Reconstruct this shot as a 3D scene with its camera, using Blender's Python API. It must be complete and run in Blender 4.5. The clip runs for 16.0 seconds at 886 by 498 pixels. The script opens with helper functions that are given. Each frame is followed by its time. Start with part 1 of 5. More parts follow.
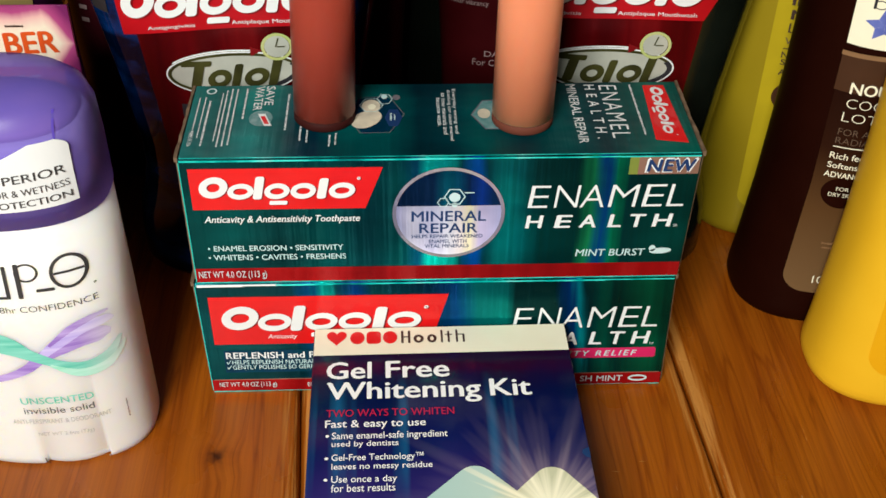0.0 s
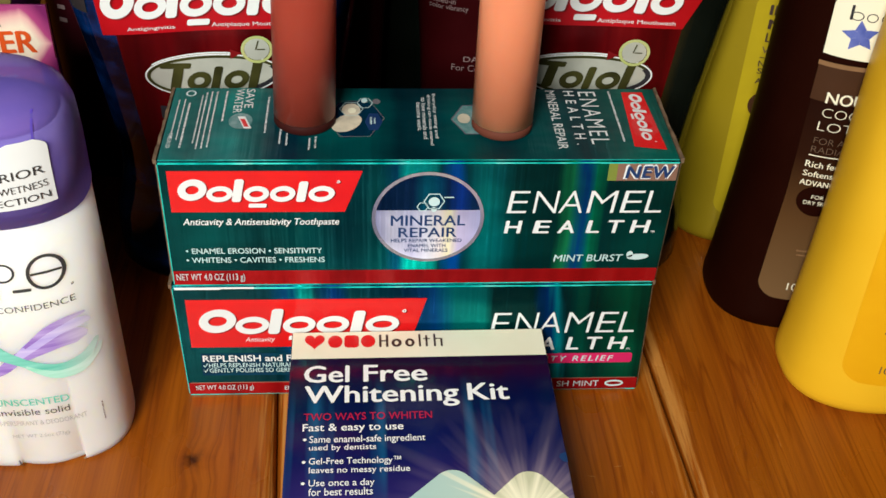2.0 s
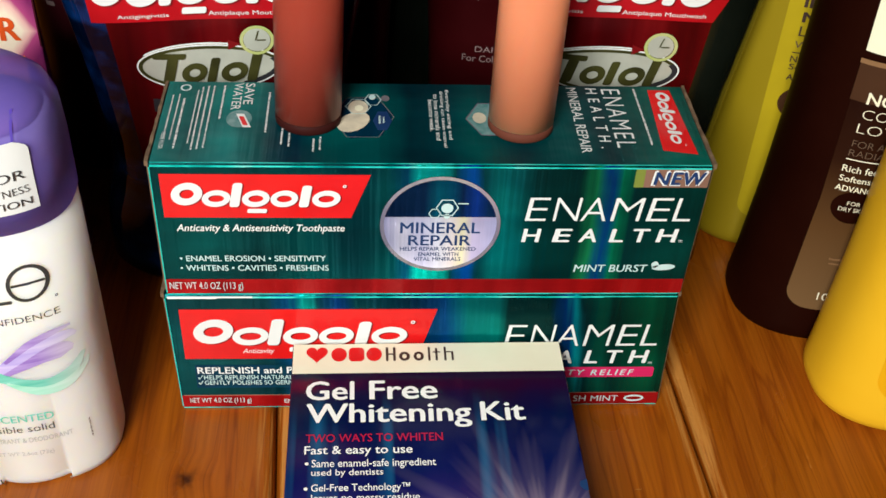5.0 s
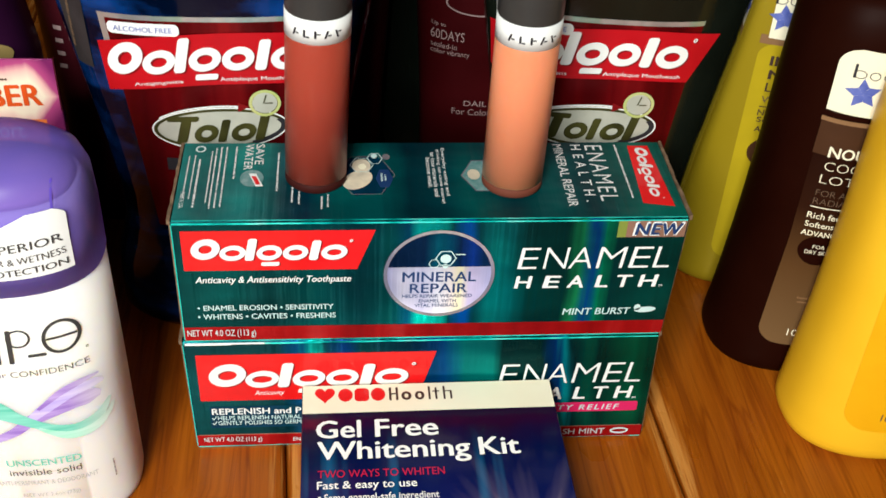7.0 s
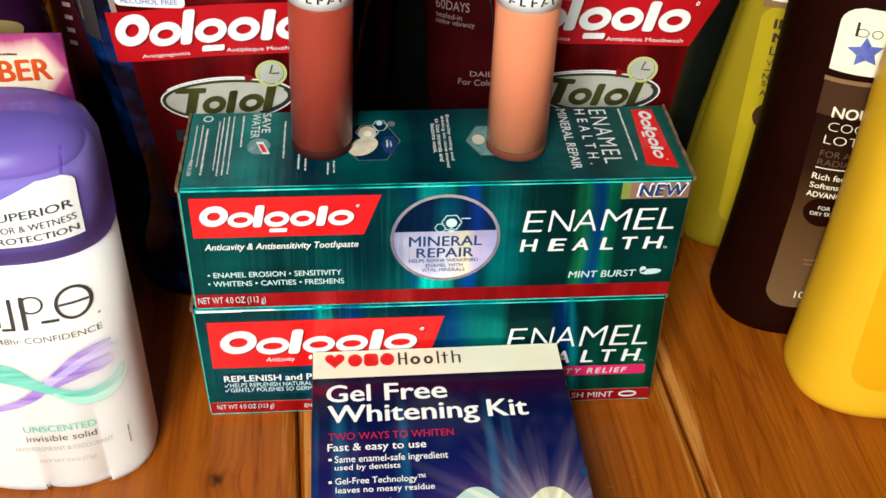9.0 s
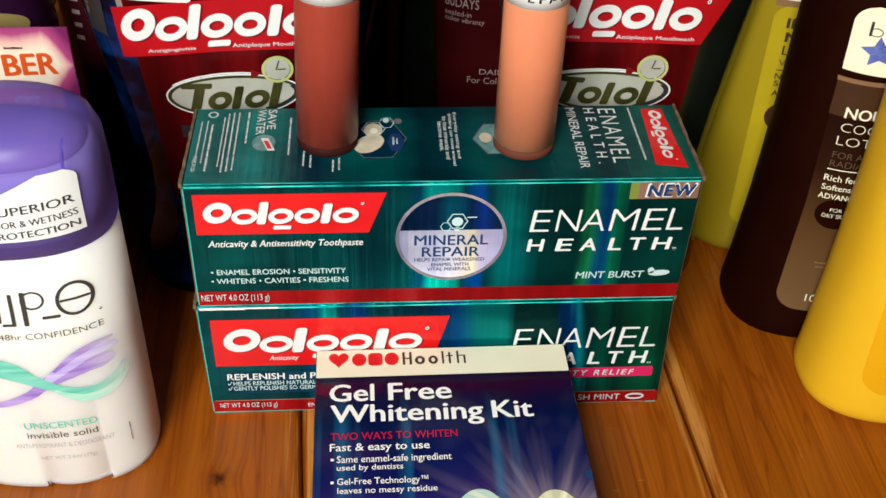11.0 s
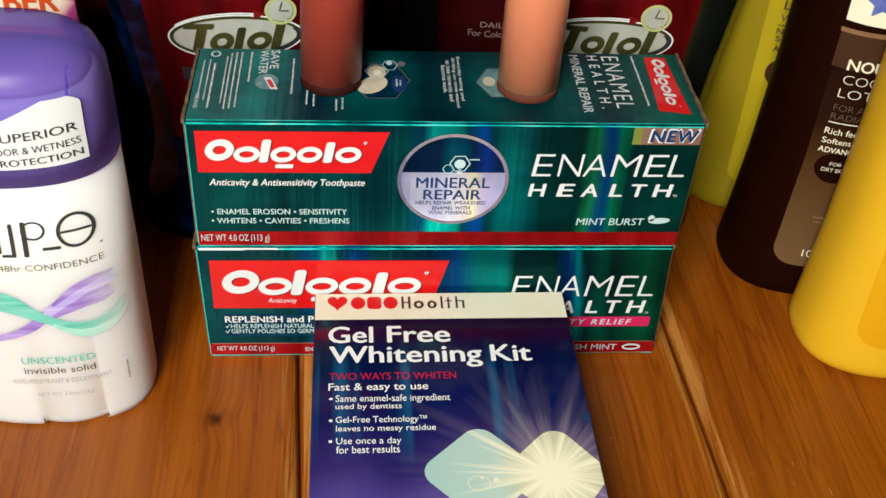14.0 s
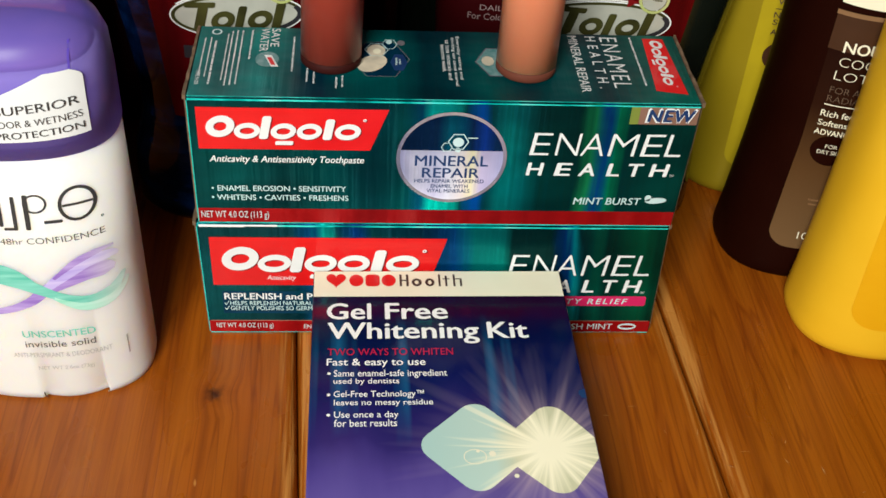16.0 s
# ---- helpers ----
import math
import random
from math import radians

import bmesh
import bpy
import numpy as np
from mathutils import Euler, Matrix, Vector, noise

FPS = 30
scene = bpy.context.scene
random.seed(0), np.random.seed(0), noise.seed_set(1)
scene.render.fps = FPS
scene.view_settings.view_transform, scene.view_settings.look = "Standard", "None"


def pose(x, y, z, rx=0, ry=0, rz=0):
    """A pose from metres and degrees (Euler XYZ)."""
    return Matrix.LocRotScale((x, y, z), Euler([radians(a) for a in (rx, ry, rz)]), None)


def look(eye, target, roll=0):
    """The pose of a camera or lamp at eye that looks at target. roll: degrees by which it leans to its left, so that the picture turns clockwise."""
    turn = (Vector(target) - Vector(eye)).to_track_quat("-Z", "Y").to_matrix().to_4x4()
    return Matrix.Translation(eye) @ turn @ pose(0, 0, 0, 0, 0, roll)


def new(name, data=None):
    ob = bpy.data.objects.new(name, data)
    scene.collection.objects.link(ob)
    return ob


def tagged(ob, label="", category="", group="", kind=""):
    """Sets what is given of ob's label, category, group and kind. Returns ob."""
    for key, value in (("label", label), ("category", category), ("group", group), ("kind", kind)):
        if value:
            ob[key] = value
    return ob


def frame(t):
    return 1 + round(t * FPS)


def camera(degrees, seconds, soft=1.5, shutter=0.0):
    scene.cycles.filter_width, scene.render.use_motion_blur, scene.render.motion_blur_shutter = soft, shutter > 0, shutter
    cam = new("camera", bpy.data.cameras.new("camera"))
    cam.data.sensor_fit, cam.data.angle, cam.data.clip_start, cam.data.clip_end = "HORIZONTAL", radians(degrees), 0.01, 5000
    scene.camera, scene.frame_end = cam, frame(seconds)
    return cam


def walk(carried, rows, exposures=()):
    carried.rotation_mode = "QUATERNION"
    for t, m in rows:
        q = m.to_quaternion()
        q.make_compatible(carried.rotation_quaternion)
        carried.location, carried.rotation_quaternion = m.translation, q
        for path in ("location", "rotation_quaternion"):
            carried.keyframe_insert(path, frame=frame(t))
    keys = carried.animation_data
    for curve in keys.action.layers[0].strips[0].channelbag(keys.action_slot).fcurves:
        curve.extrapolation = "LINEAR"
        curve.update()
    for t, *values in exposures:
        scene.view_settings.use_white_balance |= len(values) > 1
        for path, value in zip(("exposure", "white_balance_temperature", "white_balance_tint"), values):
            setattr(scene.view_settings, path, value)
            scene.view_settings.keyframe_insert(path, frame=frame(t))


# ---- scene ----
cam = camera(43.22, 16.0, soft=1.55, shutter=0.5)
EXPOSURES = [(0, -0.11), (4.2, -0.1), (6.3, 0.13), (9.2, 0.15), (11.3, -0.06), (16, -0.12)]
PATH = [
    (0, (0.07080, -0.30074, 0.30257), (0.08243, -0.06549, 0.11678), 0.90),
    (0.5, (0.06935, -0.30020, 0.30342), (0.08353, -0.06525, 0.11741), 1.43),
    (1, (0.06996, -0.30078, 0.30361), (0.08512, -0.06562, 0.11795), 1.66),
    (1.5, (0.07010, -0.30169, 0.30255), (0.08654, -0.06578, 0.11795), 1.98),
    (2, (0.06898, -0.30138, 0.30276), (0.08768, -0.06560, 0.11822), 2.43),
    (2.5, (0.06960, -0.30174, 0.30291), (0.08917, -0.06583, 0.11862), 2.61),
    (3, (0.06870, -0.30263, 0.30252), (0.09028, -0.06632, 0.11897), 3.01),
    (3.5, (0.06834, -0.29799, 0.30311), (0.09075, -0.06278, 0.11824), 3.25),
    (4, (0.06780, -0.28005, 0.29842), (0.08773, -0.04724, 0.11026), 3.15),
    (4.2, (0.07066, -0.27380, 0.29463), (0.08697, -0.04229, 0.10454), 2.77),
    (6.3, (0.05278, -0.27808, 0.30452), (0.08085, -0.04459, 0.11825), 4.07),
    (6.5, (0.05459, -0.28326, 0.30866), (0.08161, -0.04881, 0.12345), 3.82),
    (7, (0.05493, -0.29142, 0.31839), (0.08178, -0.05587, 0.13455), 3.37),
    (7.5, (0.05300, -0.29352, 0.32513), (0.08091, -0.05736, 0.14223), 3.21),
    (8, (0.05406, -0.29224, 0.32803), (0.08059, -0.05614, 0.14486), 2.79),
    (8.5, (0.05752, -0.29649, 0.32215), (0.08095, -0.06210, 0.13638), 2.16),
    (9, (0.05847, -0.29962, 0.31469), (0.08049, -0.06576, 0.12808), 1.84),
    (11.5, (0.06130, -0.29640, 0.31171), (0.07960, -0.06231, 0.12498), 1.95),
    (12, (0.05973, -0.29686, 0.31067), (0.07922, -0.06265, 0.12421), 2.31),
    (12.5, (0.05828, -0.29910, 0.30764), (0.07882, -0.06541, 0.12065), 2.66),
    (13, (0.05811, -0.30116, 0.30544), (0.07875, -0.06878, 0.11683), 2.85),
    (13.5, (0.05631, -0.30340, 0.30208), (0.07831, -0.07175, 0.11273), 3.27),
    (14, (0.05555, -0.30503, 0.30074), (0.07818, -0.07388, 0.11084), 3.56),
    (14.5, (0.05519, -0.30593, 0.30013), (0.07798, -0.07523, 0.10971), 3.80),
    (15, (0.05453, -0.30629, 0.29929), (0.07769, -0.07606, 0.10835), 4.02),
    (15.5, (0.05485, -0.30861, 0.29828), (0.07788, -0.07824, 0.10749), 4.05),
    (16, (0.05545, -0.31090, 0.29882), (0.07852, -0.08099, 0.10748), 4.05),
]
walk(cam, [(t, look(eye, target, roll)) for t, eye, target, roll in PATH], EXPOSURES)

# ---- daylight ----
world = bpy.data.worlds.new("sky")
scene.world = world
world.use_nodes = True
wn = world.node_tree.nodes
sky = wn.new("ShaderNodeTexSky")
sky.sky_type = "NISHITA"
sky.sun_disc = False
sky.sun_elevation, sky.sun_rotation = radians(38), radians(240)
world.node_tree.links.new(sky.outputs[0], wn["Background"].inputs[0])
wn["Background"].inputs[1].default_value = 0.10


def area(name, at, to, sx, sy, watts, colour):
    data = bpy.data.lights.new(name, "AREA")
    data.shape, data.size, data.size_y, data.energy, data.color = "RECTANGLE", sx, sy, watts, colour
    ob = new(name, data)
    ob.matrix_world = look(at, to)
    return ob


# the sky's light in the window opening behind the camera
area("window_light", (-0.16, -0.72, 0.58), (-0.02, 0.0, 0.10), 0.32, 0.36, 13.3, (1.0, 0.985, 0.91))

MM = 0.001
PLANK, GAP, SKEW = 0.1458, 0.0004, 3.0


# ---- materials ----
def material(name, colour, rough=0.5, metal=0.0, coat=0.0, spec=0.22):
    mat = bpy.data.materials.new(name)
    mat.use_nodes = True
    b = mat.node_tree.nodes["Principled BSDF"]
    b.inputs["Base Color"].default_value = (*colour, 1)
    b.inputs["Roughness"].default_value = rough
    b.inputs["Metallic"].default_value = metal
    b.inputs["Coat Weight"].default_value = coat
    b.inputs["Coat Roughness"].default_value = 0.08
    b.inputs["Specular IOR Level"].default_value = spec
    return mat


def clear(name, colour, share):
    """Coloured liquid in thin clear plastic, glints of refracted light painted as brighter patches."""
    mat = material(name, colour, 0.07, 0.0, 0.0, 0.4)
    bsdf(mat).inputs["Transmission Weight"].default_value = share
    bsdf(mat).inputs["IOR"].default_value = 1.34
    dark = tuple(c * 0.07 for c in colour)
    n = node(mat, "TexNoise", Scale=40.0, Detail=3.0)
    join(mat, coords(mat, (1, 1, 2)), n.inputs["Vector"])
    join(mat, ramp(mat, n.outputs["Fac"], [(0.46, dark), (0.72, colour)]), bsdf(mat).inputs["Base Color"])
    return mat


def film(name, colour, tint, share):
    """Thin tinted clear plastic: a share of its own coloured gloss over what shows through."""
    mat = material(name, colour, 0.32, 0.0, 0.0, 0.3)
    see = node(mat, "BsdfTransparent", Color=(*tint, 1))
    mix = node(mat, "MixShader")
    mix.inputs[0].default_value = share
    join(mat, see.outputs[0], mix.inputs[1]), join(mat, bsdf(mat).outputs[0], mix.inputs[2])
    join(mat, mix.outputs[0], mat.node_tree.nodes["Material Output"].inputs["Surface"])
    return mat


def ribbon_print(name, colour, pale):
    """Ink drawn in long strokes that fade to the white plastic at the barrel's side."""
    mat = material(name, colour, 0.4)
    sep = node(mat, "SeparateXYZ")
    join(mat, coords(mat, (1, 1, 1)), sep.inputs[0])
    n = node(mat, "TexNoise", Scale=420.0, Detail=3.0)
    join(mat, coords(mat, (0.12, 0.12, 1.0)), n.inputs["Vector"])
    tone = ramp(mat, n.outputs["Fac"], [(0.34, colour), (0.64, pale)])
    fade = node(mat, "MapRange")
    fade.inputs["From Min"].default_value, fade.inputs["From Max"].default_value = 0.020, 0.034
    fade.inputs["To Max"].default_value = 0.7
    join(mat, sep.outputs["X"], fade.inputs["Value"])
    m = node(mat, "Mix")
    m.data_type = "RGBA"
    m.inputs[7].default_value = (0.8, 0.79, 0.76, 1)
    join(mat, fade.outputs["Result"], m.inputs[0]), join(mat, tone, m.inputs[6])
    join(mat, m.outputs[2], bsdf(mat).inputs["Base Color"])
    return mat


def node(mat, kind, **inputs):
    n = mat.node_tree.nodes.new("ShaderNode" + kind)
    for key, value in inputs.items():
        n.inputs[key.replace("_", " ")].default_value = value
    return n


def join(mat, a, b):
    mat.node_tree.links.new(a, b)


def bsdf(mat):
    return mat.node_tree.nodes["Principled BSDF"]


def coords(mat, scale, kind="Object", turn=0.0):
    c = node(mat, "TexCoord")
    m = node(mat, "Mapping", Scale=scale, Rotation=(0, 0, turn))
    join(mat, c.outputs[kind], m.inputs["Vector"])
    return m.outputs["Vector"]


def ramp(mat, factor, stops):
    r = node(mat, "ValToRGB")
    while len(r.color_ramp.elements) < len(stops):
        r.color_ramp.elements.new(0.5)
    for e, (p, c) in zip(r.color_ramp.elements, stops):
        e.position, e.color = p, (*c, 1)
    join(mat, factor, r.inputs["Fac"])
    return r.outputs["Color"]


def bump(mat, height, strength, distance):
    n = node(mat, "Bump", Strength=strength, Distance=distance)
    join(mat, height, n.inputs["Height"])
    join(mat, n.outputs["Normal"], bsdf(mat).inputs["Normal"])
    return n


def varied(name, colour, other, rough=0.4, metal=0.0, coat=0.0, scale=60, grain=900, relief=0.05, spec=0.22):
    """A surface of two close colours with cloudy variation, fine grain in its gloss and a fine relief."""
    mat = material(name, colour, rough, metal, coat, spec)
    big = node(mat, "TexNoise", Scale=scale, Detail=5.0)
    fine = node(mat, "TexNoise", Scale=grain, Detail=3.0)
    v = coords(mat, (1, 1, 1))
    join(mat, v, big.inputs["Vector"]), join(mat, v, fine.inputs["Vector"])
    join(mat, ramp(mat, big.outputs["Fac"], [(0.35, colour), (0.68, other)]), bsdf(mat).inputs["Base Color"])
    m = node(mat, "MapRange")
    m.inputs["To Min"].default_value, m.inputs["To Max"].default_value = rough * 0.8, min(1, rough * 1.25)
    join(mat, big.outputs["Fac"], m.inputs["Value"]), join(mat, m.outputs["Result"], bsdf(mat).inputs["Roughness"])
    bump(mat, fine.outputs["Fac"], relief, 0.0004)
    return mat


def foil(name, stops, rough=0.27, metal=0.7, stripe=75.0, seed=0.0, lean=0.0, detail=3.0):
    """Metallised card, upright diffraction streaks of changing hue painted into its colour."""
    mat = material(name, stops[0][1], rough, metal, 0.0, 0.15)
    v = coords(mat, (1, 0.02, 0.05 + lean))
    off = node(mat, "VectorMath")
    off.inputs[1].default_value = (seed, seed, seed)
    join(mat, v, off.inputs[0])
    n = node(mat, "TexNoise", Scale=stripe, Detail=detail, Roughness=0.5)
    join(mat, off.outputs["Vector"], n.inputs["Vector"])
    join(mat, ramp(mat, n.outputs["Fac"], stops), bsdf(mat).inputs["Base Color"])
    w = node(mat, "TexNoise", Scale=28.0, Detail=2.0)
    join(mat, coords(mat, (1, 1, 1)), w.inputs["Vector"])
    both = node(mat, "Math")
    both.operation = "MULTIPLY_ADD"
    both.inputs[1].default_value = 0.35
    join(mat, n.outputs["Fac"], both.inputs[0]), join(mat, w.outputs["Fac"], both.inputs[2])
    bump(mat, both.outputs["Value"], 0.4, 0.006)
    return mat


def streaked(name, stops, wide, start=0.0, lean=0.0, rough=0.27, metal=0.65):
    """Holographic card with its sheen painted in: fixed bands of changing hue across its width, broken up along their
    length.
    """
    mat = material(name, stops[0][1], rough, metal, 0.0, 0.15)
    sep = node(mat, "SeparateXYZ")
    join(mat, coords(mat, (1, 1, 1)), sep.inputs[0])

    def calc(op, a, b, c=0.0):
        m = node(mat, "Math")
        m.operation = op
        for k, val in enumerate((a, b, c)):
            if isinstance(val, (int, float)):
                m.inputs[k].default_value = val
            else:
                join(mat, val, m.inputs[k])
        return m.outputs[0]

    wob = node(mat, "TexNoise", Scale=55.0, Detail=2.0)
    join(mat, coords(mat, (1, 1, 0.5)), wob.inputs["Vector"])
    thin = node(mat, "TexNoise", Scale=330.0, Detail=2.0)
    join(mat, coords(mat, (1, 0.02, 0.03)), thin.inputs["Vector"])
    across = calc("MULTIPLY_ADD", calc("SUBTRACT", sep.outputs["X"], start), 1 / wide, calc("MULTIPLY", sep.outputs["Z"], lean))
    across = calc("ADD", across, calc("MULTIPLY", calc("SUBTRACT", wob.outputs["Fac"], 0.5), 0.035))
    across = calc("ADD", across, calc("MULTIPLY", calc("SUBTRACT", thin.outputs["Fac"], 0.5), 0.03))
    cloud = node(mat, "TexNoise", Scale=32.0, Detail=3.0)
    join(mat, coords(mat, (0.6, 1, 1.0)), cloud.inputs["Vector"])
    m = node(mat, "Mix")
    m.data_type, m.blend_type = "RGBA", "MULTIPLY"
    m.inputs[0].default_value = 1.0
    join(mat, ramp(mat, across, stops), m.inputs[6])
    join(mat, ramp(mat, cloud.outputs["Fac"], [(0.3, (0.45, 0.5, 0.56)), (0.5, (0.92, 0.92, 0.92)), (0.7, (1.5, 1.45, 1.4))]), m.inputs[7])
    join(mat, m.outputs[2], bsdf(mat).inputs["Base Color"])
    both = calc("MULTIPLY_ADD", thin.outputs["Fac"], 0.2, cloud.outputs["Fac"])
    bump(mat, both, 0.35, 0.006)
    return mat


def wood():
    mat = material("stained_pine", (0.3, 0.12, 0.03), 0.42, 0.0, 0.0, 0.34)
    tree = mat.node_tree
    geo = node(mat, "NewGeometry")
    info = node(mat, "ObjectInfo")
    shift = node(mat, "VectorMath")
    shift.operation = "MULTIPLY_ADD"
    shift.inputs[1].default_value = (3.1, 5.3, 0.0)
    join(mat, info.outputs["Random"], shift.inputs[0]), join(mat, geo.outputs["Position"], shift.inputs[2])
    # the knot pushes the grain round itself
    knot = node(mat, "VectorMath")
    knot.operation = "DISTANCE"
    knot.inputs[1].default_value = (0.0052, -0.0338, 0.0)
    join(mat, geo.outputs["Position"], knot.inputs[0])
    near = node(mat, "MapRange")
    near.inputs["From Min"].default_value, near.inputs["From Max"].default_value = 0.0, 0.012
    near.inputs["To Min"].default_value, near.inputs["To Max"].default_value = 1.0, 0.0
    join(mat, knot.outputs["Value"], near.inputs["Value"])
    push = node(mat, "CombineXYZ")
    half = node(mat, "Math")
    half.operation = "MULTIPLY"
    half.inputs[1].default_value = 0.0032
    join(mat, near.outputs["Result"], half.inputs[0]), join(mat, half.outputs["Value"], push.inputs["X"])
    add = node(mat, "VectorMath")
    join(mat, shift.outputs["Vector"], add.inputs[0]), join(mat, push.outputs["Vector"], add.inputs[1])

    def stretched(scale, turn):
        m = node(mat, "Mapping", Scale=scale, Rotation=(0, 0, radians(turn)))
        join(mat, add.outputs["Vector"], m.inputs["Vector"])
        return m.outputs["Vector"]

    rings = node(mat, "TexWave", Scale=19.0, Distortion=7.0, Detail=3.0, Detail_Scale=0.8, Detail_Roughness=0.6)
    rings.bands_direction, rings.wave_profile = "X", "SAW"
    join(mat, stretched((1.0, 0.12, 1.0), -3), rings.inputs["Vector"])
    fibre = node(mat, "TexNoise", Scale=650.0, Detail=6.0, Roughness=0.6)
    join(mat, stretched((1.0, 0.02, 1.0), -3), fibre.inputs["Vector"])
    cloud = node(mat, "TexNoise", Scale=9.0, Detail=4.0)
    join(mat, stretched((1.0, 0.35, 1.0), -3), cloud.inputs["Vector"])
    base = ramp(mat, rings.outputs["Fac"], [(0.0, WOOD_MID), (0.3, WOOD_LIGHT), (0.72, WOOD_MID), (0.92, WOOD_DARK), (1.0, WOOD_MID)])
    fib = ramp(mat, fibre.outputs["Fac"], [(0.36, (0.82, 0.77, 0.72)), (0.5, (0.97, 0.96, 0.95)), (0.62, (1.07, 1.07, 1.07))])
    # thin dark growth lines, broken along their length
    vein = node(mat, "TexNoise", Scale=95.0, Detail=2.0, Roughness=0.5)
    join(mat, stretched((1.0, 0.05, 1.0), -4), vein.inputs["Vector"])
    dark_line = ramp(mat, vein.outputs["Fac"], [(0.468, (1, 1, 1)), (0.487, (0.72, 0.62, 0.55)), (0.5, (1, 1, 1)), (0.556, (1, 1, 1)), (0.572, (0.8, 0.72, 0.66)), (0.59, (1, 1, 1))])
    cl = ramp(mat, cloud.outputs["Fac"], [(0.3, (0.8, 0.75, 0.7)), (0.68, (1.1, 1.1, 1.08))])

    def times(a, b):
        m = node(mat, "Mix")
        m.data_type, m.blend_type = "RGBA", "MULTIPLY"
        m.inputs[0].default_value = 1.0
        join(mat, a, m.inputs[6]), join(mat, b, m.inputs[7])
        return m.outputs[2]

    # the knot's dark heart, a little broken up
    heart = node(mat, "TexNoise", Scale=300.0, Detail=2.0)
    join(mat, geo.outputs["Position"], heart.inputs["Vector"])
    rough_edge = node(mat, "Math")
    rough_edge.operation = "MULTIPLY_ADD"
    rough_edge.inputs[1].default_value = 0.0075
    join(mat, heart.outputs["Fac"], rough_edge.inputs[0]), join(mat, knot.outputs["Value"], rough_edge.inputs[2])
    kn = ramp(mat, rough_edge.outputs["Value"], [(0.0046, (0.14, 0.1, 0.08)), (0.0066, (0.75, 0.68, 0.6)), (0.0095, (1, 1, 1))])
    chips = node(mat, "TexNoise", Scale=210.0, Detail=2.0)
    join(mat, stretched((1.0, 0.22, 1.0), 12), chips.inputs["Vector"])
    worn = node(mat, "Mix")
    worn.data_type = "RGBA"
    worn.inputs[7].default_value = (0.6, 0.28, 0.07, 1)
    join(mat, ramp(mat, chips.outputs["Fac"], [(0.745, (0, 0, 0)), (0.77, (0.6, 0.6, 0.6))]), worn.inputs[0])
    join(mat, times(times(times(times(base, fib), dark_line), cl), kn), worn.inputs[6])
    join(mat, worn.outputs[2], bsdf(mat).inputs["Base Color"])
    # paler wear along the plank edges, which also paints in their lit lips
    oc = node(mat, "TexCoord")
    ox = node(mat, "SeparateXYZ")
    join(mat, oc.outputs["Object"], ox.inputs[0])

    def calc(op, a, b):
        m = node(mat, "Math")
        m.operation = op
        for k, val in enumerate((a, b)):
            if isinstance(val, (int, float)):
                m.inputs[k].default_value = val
            else:
                join(mat, val, m.inputs[k])
        return m.outputs[0]

    edge = calc("MINIMUM", ox.outputs["X"], calc("SUBTRACT", PLANK, ox.outputs["X"]))
    streaks = node(mat, "TexNoise", Scale=520.0, Detail=4.0, Roughness=0.6)
    join(mat, stretched((1.0, 0.03, 1.0), -3), streaks.inputs["Vector"])
    where = ramp(mat, calc("MULTIPLY", edge, 50.0), [(0.03, (0, 0, 0)), (0.045, (1, 1, 1)), (0.2, (0.9, 0.9, 0.9)), (0.34, (0, 0, 0))])
    lines = ramp(mat, streaks.outputs["Fac"], [(0.44, (0, 0, 0)), (0.6, (0.7, 0.7, 0.7))])
    rub_lit = node(mat, "Mix")
    rub_lit.data_type = "RGBA"
    rub_lit.inputs[7].default_value = (0.6, 0.27, 0.06, 1)
    join(mat, calc("MULTIPLY", where, lines), rub_lit.inputs[0])
    join(mat, worn.outputs[2], rub_lit.inputs[6]), join(mat, rub_lit.outputs[2], bsdf(mat).inputs["Base Color"])
    # scratches and dents
    sc = node(mat, "TexNoise", Scale=38.0, Detail=3.0)
    join(mat, stretched((1.0, 0.5, 1.0), 24), sc.inputs["Vector"])
    rr = node(mat, "MapRange")
    rr.inputs["From Min"].default_value, rr.inputs["From Max"].default_value = 0.3, 0.7
    rr.inputs["To Min"].default_value, rr.inputs["To Max"].default_value = 0.22, 0.42
    join(mat, sc.outputs["Fac"], rr.inputs["Value"]), join(mat, rr.outputs["Result"], bsdf(mat).inputs["Roughness"])
    bump(mat, fibre.outputs["Fac"], 0.25, 0.0006)
    return mat


WOOD_DARK, WOOD_MID, WOOD_LIGHT = (0.245, 0.057, 0.003), (0.295, 0.074, 0.0035), (0.32, 0.085, 0.0045)
MAT_WOOD = wood()
# diffraction sheen painted into the colour at set places across each carton
